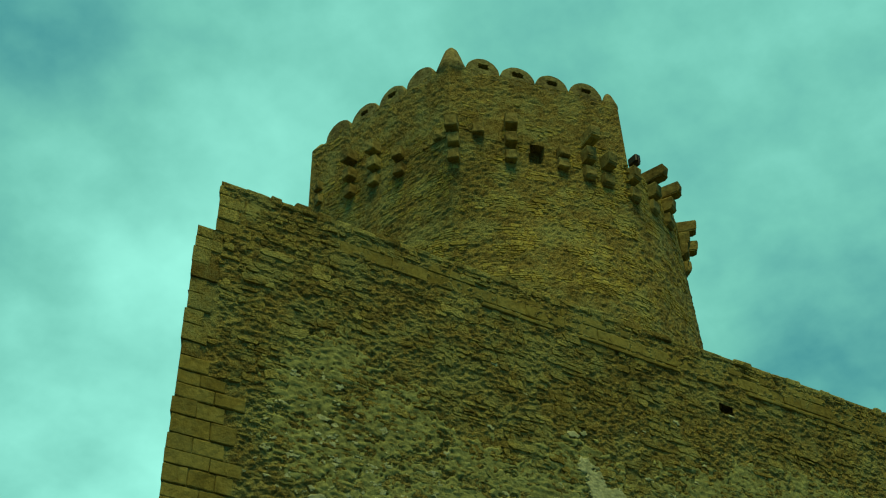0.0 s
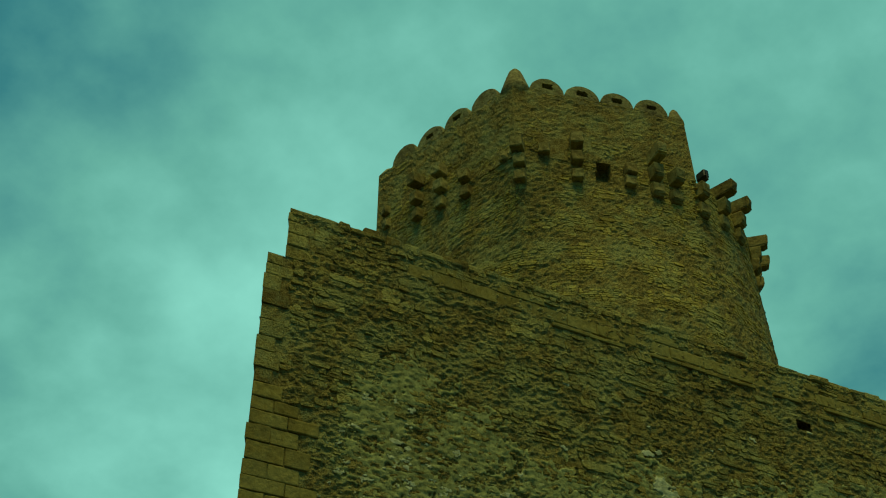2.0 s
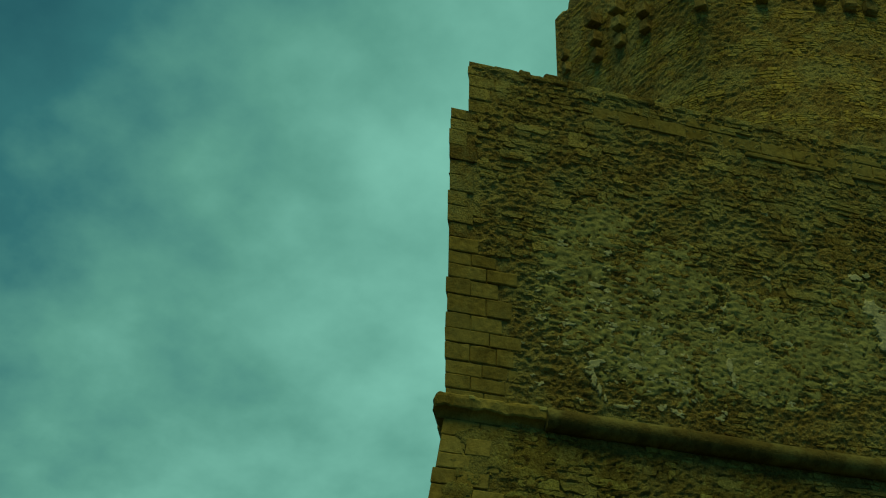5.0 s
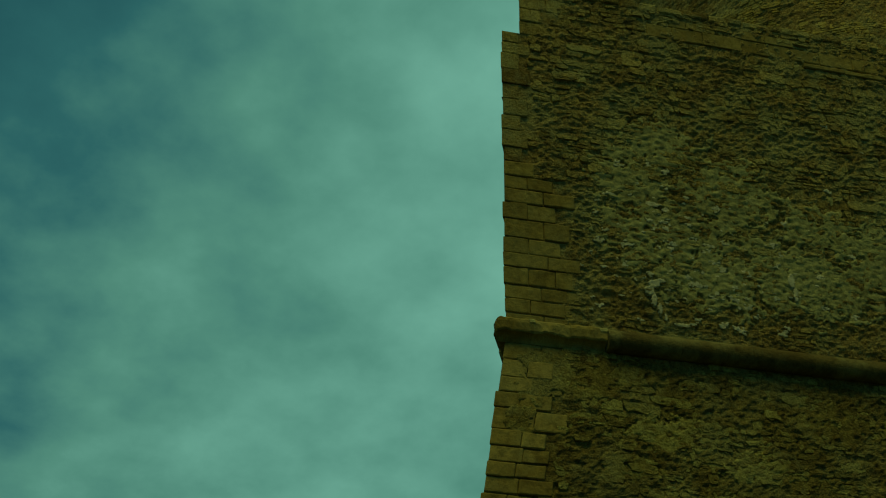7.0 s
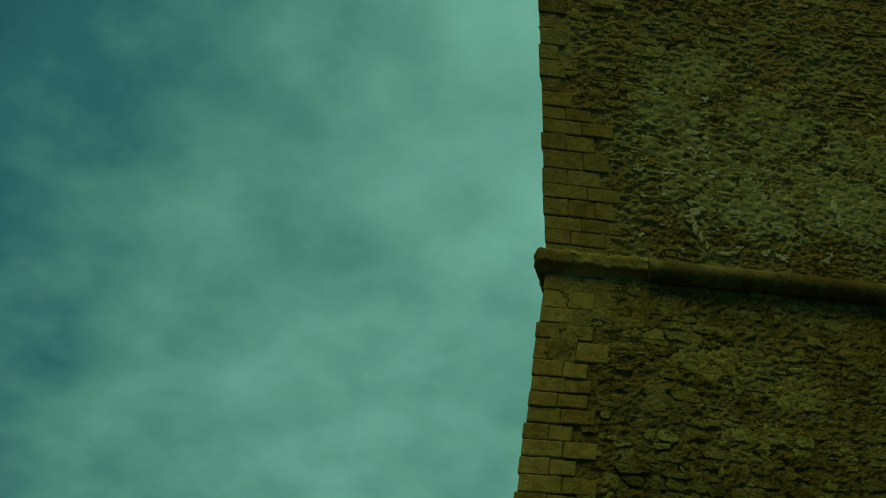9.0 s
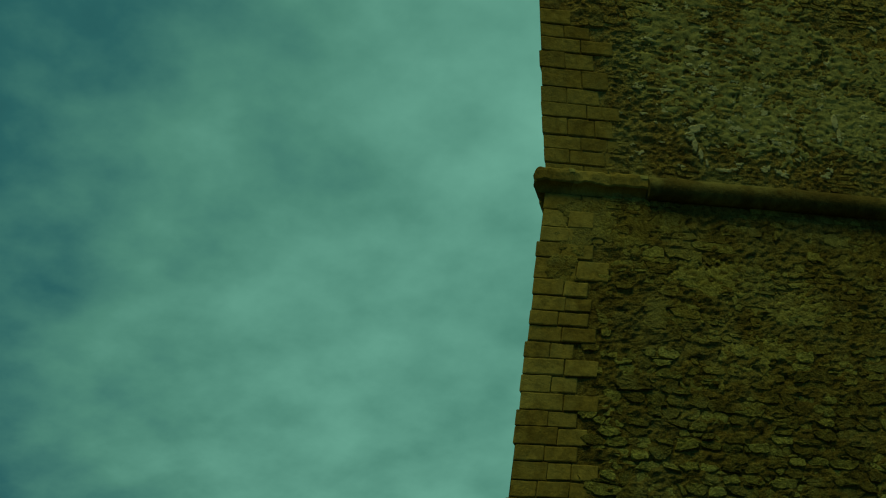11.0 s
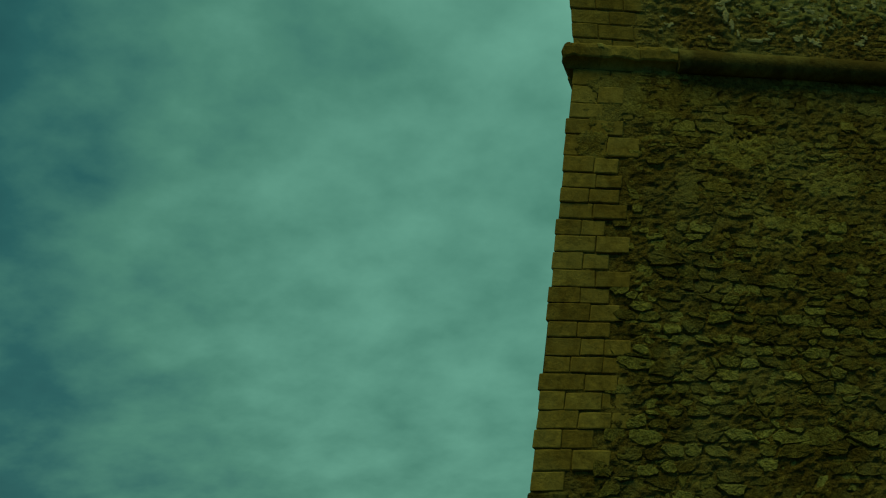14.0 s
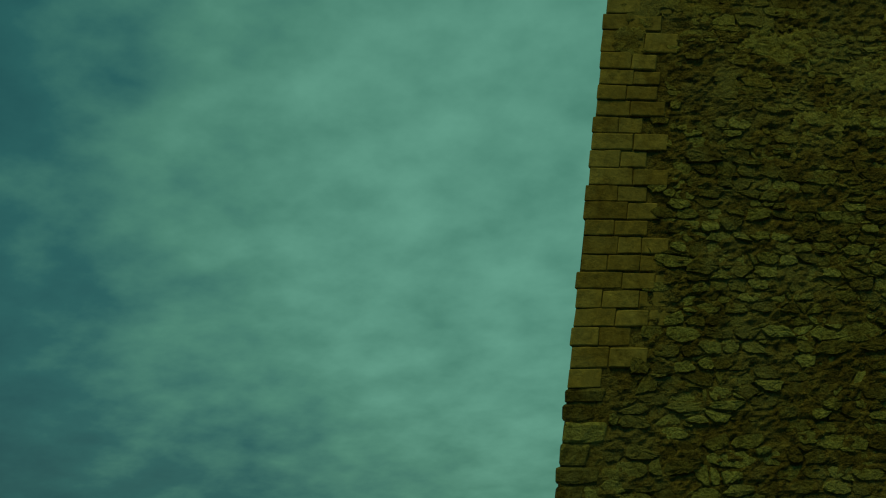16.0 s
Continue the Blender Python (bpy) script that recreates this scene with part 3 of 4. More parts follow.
for at, wide in ((0.44, 0.05), (1.76, 0.075)):
    v, f = cornice(at - wide, at + wide, lambda x, z, w: upright(x + 0.03 * math.sin(z * 14), z, w + 0.006), 11.125, 10.84, 0.182)
    part("mortar_smear", fix_normals(mesh_of("mortar_smear", local(v, CORNER), f, coat_mat)), string_course, "pale mortar wiped over a joint")
u = 0.0
while u < DEPTH - 1:
    me = block_mesh("moulding_stone", ashlar_mat, lambda x, z, y: side(x, z, y) - CORNER, u + 0.5, u + 1.49, 10.70, 11.12, -0.3, 0.21, cut=0.06)
    part("moulding_stone", me, string_course)
    u += 1.0

# ---- tower ----
AXIS = Vector((1.925, 37.35, 0))
RADIUS, Z_DRUM = 6.95, 30.15
APEX, RIGHT_END, LEFT_END = Vector((0.262, 29.998)), Vector((6.28, 32.08)), Vector((-4.73, 34.30))
BACK = [Vector((-3.9, 41.4)), Vector((1.9, 44.6))]
Z_VALLEY = 32.99
tower = tagged(new("tower"), "round rubble castle tower with stone corbels and scalloped parapet", "tower")
tower.location = AXIS
APEX_A, RIGHT_A, LEFT_A = (math.atan2(p.y - AXIS.y, p.x - AXIS.x) for p in (APEX, RIGHT_END, LEFT_END))
if LEFT_A > 0:
    LEFT_A -= 2 * math.pi


def poly_radius(a):
    """The distance from the axis to the parapet's two straight faces."""
    d = Vector((math.cos(a), math.sin(a)))
    p, q = (APEX, RIGHT_END) if a > APEX_A else (LEFT_END, APEX)
    o = p - AXIS.xy
    e = q - p
    den = d.x * e.y - d.y * e.x
    return (o.x * e.y - o.y * e.x) / den


def skin_radius(a, z):
    """The drum is round, and passes over into the folded parapet above the corbels."""
    round_r = RADIUS + 0.055 * (25.2 - min(z, 29.0))
    if a < LEFT_A or a > RIGHT_A:
        return round_r
    k = min(1.0, max(0.0, (z - 23.5) / 7.5))
    k = k * k * (3 - 2 * k)
    return round_r + (poly_radius(a) - round_r) * k


def skin(a, z, w):
    r = skin_radius(a, z) + w
    return Vector((AXIS.x + r * math.cos(a), AXIS.y + r * math.sin(a), z))


def tower_frame(u, z):
    """u is the arc's length from the apex."""
    a = APEX_A + u / RADIUS
    p, q, s = skin(a, z, 0), skin(a + 0.01, z, 0), skin(a, z + 0.05, 0)
    along, up = (q - p).normalized(), (s - p).normalized()
    return p - AXIS, along, along.cross(up).normalized(), up


dv, df = [], []
NA, ZS = 640, [14.0 + 0.7 * k for k in range(6)] + [18.0 + 0.09 * k for k in range(135)] + [Z_DRUM]
for z in ZS:
    for k in range(NA):
        a = APEX_A + 2 * math.pi * k / NA
        a = a if a < math.pi / 2 + 0.3 else a - 2 * math.pi
        w = ragged(a * RADIUS, z, 6.0) * 0.045
        if 29.3 < z < 30.2 and abs(math.degrees(a) + 79.3 - (z - 29.7) * 0.8) < 2.0:
            w -= 0.42                                 # socket of a lost corbel
        dv.append(skin(a, z, w) - AXIS)
for j in range(len(ZS) - 1):
    for k in range(NA):
        m = (k + 1) % NA
        df.append((j * NA + k, j * NA + m, (j + 1) * NA + m, (j + 1) * NA + k))
dv.append(Vector((0, 0, Z_DRUM)))
top0 = (len(ZS) - 1) * NA
df += [(top0 + k, top0 + (k + 1) % NA, len(dv) - 1) for k in range(NA)]
drum = part("drum", mesh_of("drum", dv, df, mortar_mat), tower, "round tower drum of thin coursed rubble")

# parapet walls: two straight faces, a ruined end and a plain return behind
PAR_T = 0.75


def parapet_wall(p, q, z0, z1, lean_end=0.0):
    e = (q - p).normalized()
    inn = Vector((-e.y, e.x))
    if inn.dot(AXIS.xy - p) < 0:
        inn = -inn
    n = max(2, round((q - p).length / 0.1))
    NZ = 28
    rows_z = [z0 + (z1 - z0) * j / NZ for j in range(NZ + 1)]
    verts, faces = [], []
    for j, z in enumerate(rows_z):
        for i in range(n + 1):
            g = p + (q - p) * (i / n) - e * lean_end * (i / n) * (z - z0)
            b = 0.0 if i in (0, n) else ragged((g - p).length, z, 8.0) * 0.035
            verts.append(Vector((g.x - inn.x * b, g.y - inn.y * b, z)) - AXIS)
    m = len(verts)
    for v in list(verts):
        verts.append(v + Vector((inn.x, inn.y, 0)) * PAR_T)
    for j in range(NZ):
        for i in range(n):
            k = j * (n + 1) + i
            faces += [(k, k + 1, k + n + 2, k + n + 1), (m + k + n + 1, m + k + n + 2, m + k + 1, m + k)]
        for i in (0, n):
            k = j * (n + 1) + i
            faces.append((k, k + n + 1, m + k + n + 1, m + k))
    for i in range(n):
        for k in (i, NZ * (n + 1) + i):
            faces.append((k, m + k, m + k + 1, k + 1))
    return fix_normals(mesh_of("parapet_wall", verts, faces, mortar_mat)), inn


right_par, right_in = parapet_wall(APEX, RIGHT_END, Z_DRUM - 0.02, Z_VALLEY, 0.04)
left_par, left_in = parapet_wall(APEX, LEFT_END, Z_DRUM - 0.4, Z_VALLEY)
part("parapet_wall", right_par, tower)
part("parapet_wall", left_par, tower)
for p, q in ((LEFT_END, BACK[0]), (BACK[0], BACK[1])):
    me, _ = parapet_wall(p, q, Z_DRUM - 0.4, Z_VALLEY)
    part("parapet_wall", me, tower)


def merlon_mesh(width, height, thick, hole, rng):
    """A round-topped merlon with a small broken opening through it; x along the wall, y inwards."""
    n = 32
    outer, rim = [], []
    for k in range(n):
        a = 2 * math.pi * k / n
        dx, dz = math.cos(a), math.sin(a)
        if dz > 0:
            rr = 1 / math.sqrt((dx / (width / 2)) ** 2 + (dz / height) ** 2)
        else:
            rr = min(width / 2 / max(1e-6, abs(dx)), 0.30 / max(1e-6, abs(dz)))
        rr *= rng.uniform(0.985, 1.012)
        outer.append((dx * rr, dz * rr))
        hr = min(hole / 2 / max(1e-6, abs(dx)), hole * 0.30 / max(1e-6, abs(dz))) * rng.uniform(0.72, 1.12)
        rim.append((dx * hr, dz * hr + height * 0.40))
    verts, faces = [], []
    for y, sc in ((0.06, 1.0), (0.005, 0.94)):
        verts += [(x * sc, y, z * sc) for x, z in outer]
    verts += [(x, 0.005, z) for x, z in rim]
    verts += [(x * 0.94, thick, z * 0.94) for x, z in outer]
    verts += [(x, thick, z) for x, z in rim]
    verts += [(x, thick - 0.06, z) for x, z in outer]
    for k in range(n):
        j = (k + 1) % n
        for a, b in ((0, 1), (1, 2), (2, 4), (4, 3), (3, 5), (5, 0)):
            faces.append((a * n + k, a * n + j, b * n + j, b * n + k))
    return fix_normals(mesh_of("merlon", verts, faces, merlon_mat))


def stand_merlons(p, q, inn, pitch, seed, blind=()):
    e = (q - p).normalized()
    shape = random.Random(seed)
    for k in range(4):
        me = merlon_mesh(pitch * shape.uniform(0.96, 1.02), shape.uniform(0.66, 0.72), 0.7, 0.04 if k in blind else shape.uniform(0.38, 0.48), shape)
        g = p + e * pitch * (k + 1)
        m = Matrix(((e.x, inn.x, 0, g.x - AXIS.x), (e.y, inn.y, 0, g.y - AXIS.y), (0, 0, 1, Z_VALLEY), (0, 0, 0, 1)))
        part("merlon", me, tower, "round-topped merlon with a small opening", m=m)


stand_merlons(APEX, RIGHT_END, right_in, (RIGHT_END - APEX).length / 5, 3)
stand_merlons(APEX, LEFT_END, left_in, (LEFT_END - APEX).length / 5, 4, (0, 3))


def pinnacle(at, spread, height, name="pinnacle"):
    """A conical half merlon where a row of merlons ends."""
    verts, faces, n = [], [], 12
    for j, (r, z) in enumerate(((0.62, -0.30), (0.98, 0.02), (0.80, 0.28), (0.60, 0.58), (0.40, 0.84), (0.18, 0.98))):
        for k in range(n):
            a = 2 * math.pi * k / n
            verts.append((spread * r * math.cos(a), spread * r * math.sin(a), height * z if z > 0 else z))
    for j in range(5):
        for k in range(n):
            i = (k + 1) % n
            faces.append((j * n + k, j * n + i, (j + 1) * n + i, (j + 1) * n + k))
    faces.append(tuple(range(5 * n, 6 * n)))
    ob = part(name, fix_normals(mesh_of(name, verts, faces, merlon_mat, True)), tower, "pointed merlon at the turn of the parapet")
    ob.location = Vector((at.x, at.y, Z_VALLEY)) - AXIS
    return ob


def inset(p, k):
    d = (AXIS.xy - p).normalized()
    return p + d * k


pinnacle(inset(APEX, 0.50), 0.56, 1.24)
pinnacle(inset(RIGHT_END, 0.36) - (RIGHT_END - APEX).normalized() * 0.14, 0.34, 0.74)
pinnacle(inset(LEFT_END, 0.40), 0.40, 0.45)

panel = block_mesh("rendered_panel", mortar_mat, lambda u, z, w: skin(radians(u), z, w) - AXIS, -97.0, -89.5, 29.85, 30.9, -0.3, 0.04, cut=0.03, jitter=0.03, rng=rng)
part("rendered_panel", panel, tower, "plastered patch between the corbels")

# corbels: stacks of three stepped stones with rounded noses
def nose(length, width, height):
    verts, faces, prof, n = [], [], [(-0.45, 0.0), (-0.45, height)], 6
    prof += [(length, height), (length + 0.02, height * 0.9)]
    for k in range(n + 1):
        a = math.pi / 2 * k / n
        prof.append((length - height * 0.34 + height * 0.34 * math.cos(a), height * 0.34 - height * 0.34 * math.sin(a)))
    for x in (-width / 2, width / 2):
        verts += [(x, y, z) for y, z in prof]
    m = len(prof)
    faces = [tuple(range(m)), tuple(range(2 * m - 1, m - 1, -1))] + [(i, (i + 1) % m, m + (i + 1) % m, m + i) for i in range(m)]
    worn = random.Random(int(length * 1000 + width * 100))
    verts = [(x + worn.uniform(-0.02, 0.02), y + worn.uniform(-0.025, 0.025), z + worn.uniform(-0.02, 0.02)) for x, y, z in verts]
    return fix_normals(mesh_of("corbel_stone", verts, faces, corbel_mat))


def worn_nose(length, width, height, seed):
    """A corbel stone weathered to a rounded lump."""
    v, f = worn_block(lambda u, z, w: Vector((u, w, z)), -width / 2, width / 2, 0.0, height, -0.45, length, cut=0.045, wear=0.040, cuts=(4, 5, 4), seed=seed)
    return fix_normals(mesh_of("corbel_stone", v, f, corbel_mat))


NOSES = {"long": [nose(0.22, 0.38, 0.50), nose(0.40, 0.36, 0.50), nose(0.66, 0.34, 0.46)],
         "worn": [worn_nose(0.22, 0.38, 0.42, 1.0), worn_nose(0.30, 0.40, 0.44, 2.0), worn_nose(0.42, 0.42, 0.48, 3.0)],
         "stub": [worn_nose(0.12, 0.34, 0.40, 4.0), worn_nose(0.18, 0.32, 0.36, 5.0), worn_nose(0.30, 0.32, 0.36, 6.0)]}
# angle about the tower's axis, height of the lowest stone, how far the stones stand above one another, which of them are left, make
CORBELS = [(-151.5, 30.15, 0.62, (0, 1), "stub"), (-138, 29.55, 0.74, (0, 1, 2), "worn"), (-128.5, 29.42, 0.66, (0, 1, 2), "worn"), (-119, 29.20, 0.66, (0, 1), "worn"), (-105.8, 29.78, 0.5, (0,), "stub"),
           (-102, 28.70, 0.60, (0, 1, 2), "worn"), (-96, 30.00, 0.5, (0,), "worn"), (-87.2, 29.05, 0.72, (0, 1, 2), "worn"), (-71.5, 29.20, 0.46, (0, 1), "worn"), (-63.5, 28.98, 0.74, (0, 1, 2), "long"),
           (-57.7, 28.85, 0.80, (0, 1), "long"), (-49.5, 28.62, 0.80, (0, 1), "long"), (-40, 28.75, 0.66, (0, 1, 2), "long"), (-31, 28.85, 0.62, (0, 1, 2), "long"), (-13.5, 28.98, 0.52, (0, 1, 2), "long"), (-4, 28.98, 0.52, (0, 1, 2), "long")]
CORBELS += [(deg, 28.98, 0.52, (0, 1, 2), "long") for deg in range(6, 52, 9)]
for deg, z_low, rise, left, make in CORBELS:
    a = radians(deg)
    corbel = part("corbel", None, tower, "stepped stone corbel with rounded noses" if len(left) > 1 else "single worn corbel stone")
    turn = Matrix.Rotation(a - math.pi / 2, 4, "Z")
    r = skin_radius(a, z_low + 0.6)
    turn.translation = Vector((r * math.cos(a), r * math.sin(a), z_low))
    corbel.matrix_basis = turn
    for k in left:
        st = part("corbel_stone", NOSES[make][k], corbel)
        st.location = (rng.uniform(-0.03, 0.03), rng.uniform(-0.06, 0.04), k * rise)
        st.rotation_euler = (rng.uniform(-0.05, 0.05), 0, rng.uniform(-0.06, 0.06))

# ---- floodlight on the drum's edge ----
flood = tagged(new("floodlight"), "small black floodlight on the tower's edge", "lamp")
flood.matrix_world = Matrix.Translation(Vector((6.62, 32.64, Z_DRUM + 0.40))) @ Matrix.Rotation(radians(-55), 4, "Z") @ Matrix.Scale(0.82, 4)
flat = lambda x, z, y: Vector((x, y, z))
part("housing", block_mesh("housing", black_mat, flat, -0.26, 0.26, 0.16, 0.56, -0.12, 0.16, cut=0.04), flood)
part("lens", block_mesh("lens", glass_mat, flat, -0.22, 0.22, 0.20, 0.52, -0.135, -0.122, cut=0.004), flood)
part("bracket", block_mesh("bracket", black_mat, flat, -0.30, -0.265, 0.0, 0.40, -0.03, 0.03, cut=0.008), flood)
part("bracket", block_mesh("bracket", black_mat, flat, 0.265, 0.30, 0.0, 0.40, -0.03, 0.03, cut=0.008), flood)
part("post", block_mesh("post", black_mat, flat, -0.04, 0.04, -0.60, -0.018, -0.04, 0.04, cut=0.008), flood)
part("foot", block_mesh("foot", black_mat, flat, -0.30, 0.30, -0.02, 0.02, -0.06, 0.06, cut=0.008), flood)

# ---- thin wire strung along the merlons ----
def wire(points, thick, name, label):
    cu = bpy.data.curves.new(name, "CURVE")
    cu.dimensions, cu.bevel_depth, cu.bevel_resolution = "3D", thick, 1
    sp = cu.splines.new("POLY")
    sp.points.add(len(points) - 1)
    for pt, p in zip(sp.points, points):
        pt.co = (*p, 1)
    cu.materials.append(wire_mat)
    return tagged(new(name, cu), label, "wire")


strung = []
for p, q, inn in ((LEFT_END, APEX, left_in), (APEX, RIGHT_END, right_in)):
    for k in range(51):
        g = p + (q - p) * (k / 50) + inn * 0.35
        strung.append((g.x, g.y, Z_VALLEY + 0.40 - 0.10 * math.sin(math.pi * ((k / 10) % 1))))
wire(strung, 0.008, "wire", "thin grey wire strung between the merlons of the tower")

# ---- quoins of the corner ----
rng = random.Random(21)


def quoin(parent, place, a, b, z0, z1, deep, proud=0.016):
    dz, rough = rng.uniform(-0.012, 0.012), z1 < 3.6
    v, f = worn_block(lambda x, z, w: skewed(place)(x, z + dz * (x - a), w) - CORNER, a, b, z0 + rng.uniform(-0.004, 0.008), z1, -deep, proud + rng.uniform(-0.012, 0.018), cut=0.05 if rough else rng.uniform(0.010, 0.026), wear=0.034 if rough else 0.012, seed=rng.uniform(0, 90))
    me = fix_normals(mesh_of("quoin", v, f, field_one if rough else rubble_one if z0 > 14.3 else ashlar_mat))
    return part("quoin", me, parent)


LOW_COURSES = [10.69, 10.36, 10.02, 9.72, 9.42, 9.02, 8.71, 8.44, 8.17, 7.88, 7.59, 7.30, 7.00, 6.70, 6.43, 6.13, 5.86, 5.57, 5.29, 5.01, 4.71, 4.42, 4.12, 3.78, 3.48, 3.27, 2.99, 2.67, 2.34, 2.08, 1.75, 1.4, 1.0, 0.6, 0.2]
for i, (z1, z0) in enumerate(zip(LOW_COURSES, LOW_COURSES[1:])):
    long = i % 2 == 0
    rough = z0 < 3.7
    a = (rng.uniform(-0.05, 0.012) if z1 < 9.8 else rng.uniform(-0.012, 0.012)) - (rng.uniform(0, 0.05) if rough else 0)
    b = rng.uniform(0.55, 0.70) if long else rng.uniform(0.38, 0.50)
    quoin(wall_scarp, sloped, a, b, z0 + 0.005, z1 - 0.005, 0.45 if long else 0.7)
    if not rough or rng.random() < 0.3:
        c = b + rng.uniform(0.36, 0.62)
        quoin(wall_scarp, sloped, b + 0.009, c, z0 + 0.01, z1 - rng.uniform(0.008, 0.03), 0.3)
        if 4.3 < z0 < 5.6 or (z0 > 9.6):
            d = c + rng.uniform(0.30, 0.5)
            quoin(wall_scarp, sloped, c + 0.009, d, z0 + 0.012, z1 - 0.02, 0.3)

HIGH_COURSES = [11.13, 11.28, 11.56, 11.83, 12.19, 12.47, 12.80, 13.18, 13.52, 13.82, 14.10, 14.42, 14.74, 15.12, 15.45, 15.84, 16.2, 16.55, 16.92, 17.2, 17.46]
for i, (z0, z1) in enumerate(zip(HIGH_COURSES, HIGH_COURSES[1:])):
    long = i % 2 == 0
    a = rng.uniform(-0.045, 0.012)
    dressed = z0 < 14.1
    b = (rng.uniform(0.62, 0.8) if long else rng.uniform(0.4, 0.52)) * (1.0 if dressed else 0.75)
    quoin(wall_upper, upright, a, b, z0 + 0.005, z1 - 0.005, 0.45 if long else 0.7)
    if dressed:
        c = b + rng.uniform(0.42, 0.7)
        quoin(wall_upper, upright, b + 0.009, c, z0 + 0.01, z1 - 0.012, 0.3)
        if z0 < 12.0:
            quoin(wall_upper, upright, c + 0.009, c + rng.uniform(0.25, 0.4), z0 + 0.01, z1 - 0.02, 0.3)
for i, (z0, z1) in enumerate(((17.46, 17.78), (17.78, 18.10), (18.10, 18.42), (18.42, 18.66))):
    b = U_STEP + (0.75, 0.45, 0.55, 0.8)[i]
    quoin(wall_upper, upright, U_STEP + rng.uniform(-0.03, 0.0), b, z0 + 0.008, z1 - 0.008, 0.5)
    if i in (1, 2):
        quoin(wall_upper, upright, b + 0.012, b + rng.uniform(0.4, 0.6), z0 + 0.01, z1 - 0.01, 0.3)

# ---- dressed band and coping under the top of the wall ----
band_rng = random.Random(31)


def band(u0, z0, z1, long, name="ashlar_block", proud=0.02, gaps=0.0):
    u = u0
    while u < 27:
        w = band_rng.uniform(*long)
        if band_rng.random() >= gaps:
            v, f = worn_block(lambda x, z, y: upright(x, z, y) - CORNER, u + 0.004, u + w - 0.004, z0 + 0.004, z1 - 0.004 - band_rng.uniform(0, 0.02), -0.25, proud + band_rng.uniform(-0.015, 0.015), cut=band_rng.uniform(0.012, 0.03), wear=0.010, seed=band_rng.uniform(0, 90))
            me = fix_normals(mesh_of(name, v, f, ashlar_mat))
            part(name, me, wall_upper)
        u += w


band(3.1, 17.95, 18.28, (0.55, 1.15), gaps=0.08)
band(3.6, 18.28, 18.50, (0.35, 0.8), gaps=0.30)
band(6.6, 17.80, 17.92, (0.5, 1.0), proud=0.05, gaps=0.25)
u = U_STEP + 0.02
while u < LENGTH - 0.6:
    w = band_rng.uniform(0.25, 0.7)
    v, f = worn_block(lambda x, z, y: skewed(upright)(x, z, y) - CORNER, u + 0.006, u + w - 0.006, 18.60 + band_rng.uniform(-0.03, 0.03), Z_TOP + band_rng.uniform(-0.02, 0.07), -0.6, 0.03 + band_rng.uniform(-0.02, 0.03), cut=0.05, wear=0.022, seed=band_rng.uniform(0, 90))
    me = fix_normals(mesh_of("coping_stone", v, f, rubble_one))
    part("coping_stone", me, wall_upper)
    u += w
part("coping_stone", block_mesh("coping_stone", rubble_one, lambda x, z, y: upright(x, z, y) - CORNER, 2.05, 2.42, 18.72, 18.92, -0.5, 0.0, cut=0.04), wall_upper)

# ---- plaster remains ----
def plaster(u0, z0, blobs, seed, mat=None, step=0.016, thick=0.014, ragged_by=0.9, name="plaster_patch", lifted_by=0.036, worn=0.006, fine=1.0, place=upright, parent=wall_upper):
    """A thin ragged sheet of plaster, the outline of several overlapping lobes; one mesh."""
    us, zs = [b[0] for b in blobs], [b[1] for b in blobs]
    rad = max(max(b[2], b[3]) for b in blobs) + 0.2
    nu, nz = int((max(us) - min(us) + 2 * rad) / step), int((max(zs) - min(zs) + 2 * rad) / step)
    inside = {}
    for j in range(nz + 1):
        for i in range(nu + 1):
            x, z = min(us) - rad + i * step, min(zs) - rad + j * step
            f = max(1 - ((x - bu) / ru) ** 2 - ((z - bz) / rz) ** 2 for bu, bz, ru, rz in blobs)
            f += ragged_by * noise.fractal(Vector((x * 3.2 * fine, z * 5.0 * fine, seed)), 0.6, 2.1, 5)
            if f > -0.35:
                # the rim dips behind the face of the wall
                rise = min(1.0, f * 9) * thick if f > 0 else max(-0.11, f * 0.9)
                wear = worn * noise.fractal(Vector((x * 6, z * 13, seed + 5)), 0.8, 2.1, 4)
                inside[i, j] = (x, z, rise + lifted_by + wear)
    verts, faces, idx = [], [], {}
    for key, (x, z, w) in inside.items():
        idx[key] = len(verts)
        verts.append(place(u0 + x, z0 + z, w) - CORNER)
    for i, j in inside:
        ring = [(i, j), (i + 1, j), (i + 1, j + 1), (i, j + 1)]
        if all(k in idx for k in ring):
            faces.append([idx[k] for k in ring])
    part(name, mesh_of(name, verts, faces, mat or plaster_mat, True), parent, "pale ragged remains of plaster")


plaster(9.1, 14.5, [(0, 0, 0.22, 0.22), (0.2, -0.35, 0.25, 0.4), (0.45, -0.75, 0.4, 0.3), (0.75, -0.55, 0.3, 0.2), (1.2, -0.75, 0.5, 0.18), (0.35, -1.15, 0.25, 0.25)], 1.0)
plaster(2.92, 12.25, [(0.03, 0.02, 0.10, 0.05), (-0.10, -0.06, 0.12, 0.08), (-0.20, -0.22, 0.10, 0.11), (-0.12, -0.38, 0.06, 0.15), (-0.02, -0.56, 0.045, 0.15), (0.08, -0.72, 0.04, 0.08), (0.16, -0.16, 0.08, 0.03), (0.38, -0.84, 0.17, 0.045), (0.60, -0.80, 0.08, 0.03)], 2.0, ragged_by=0.6, thick=0.008, fine=1.6, lifted_by=0.042)
plaster(5.62, 12.62, [(0, 0, 0.07, 0.16), (0.06, -0.3, 0.05, 0.16)], 3.0, thick=0.008, ragged_by=0.5, fine=1.6, lifted_by=0.042)
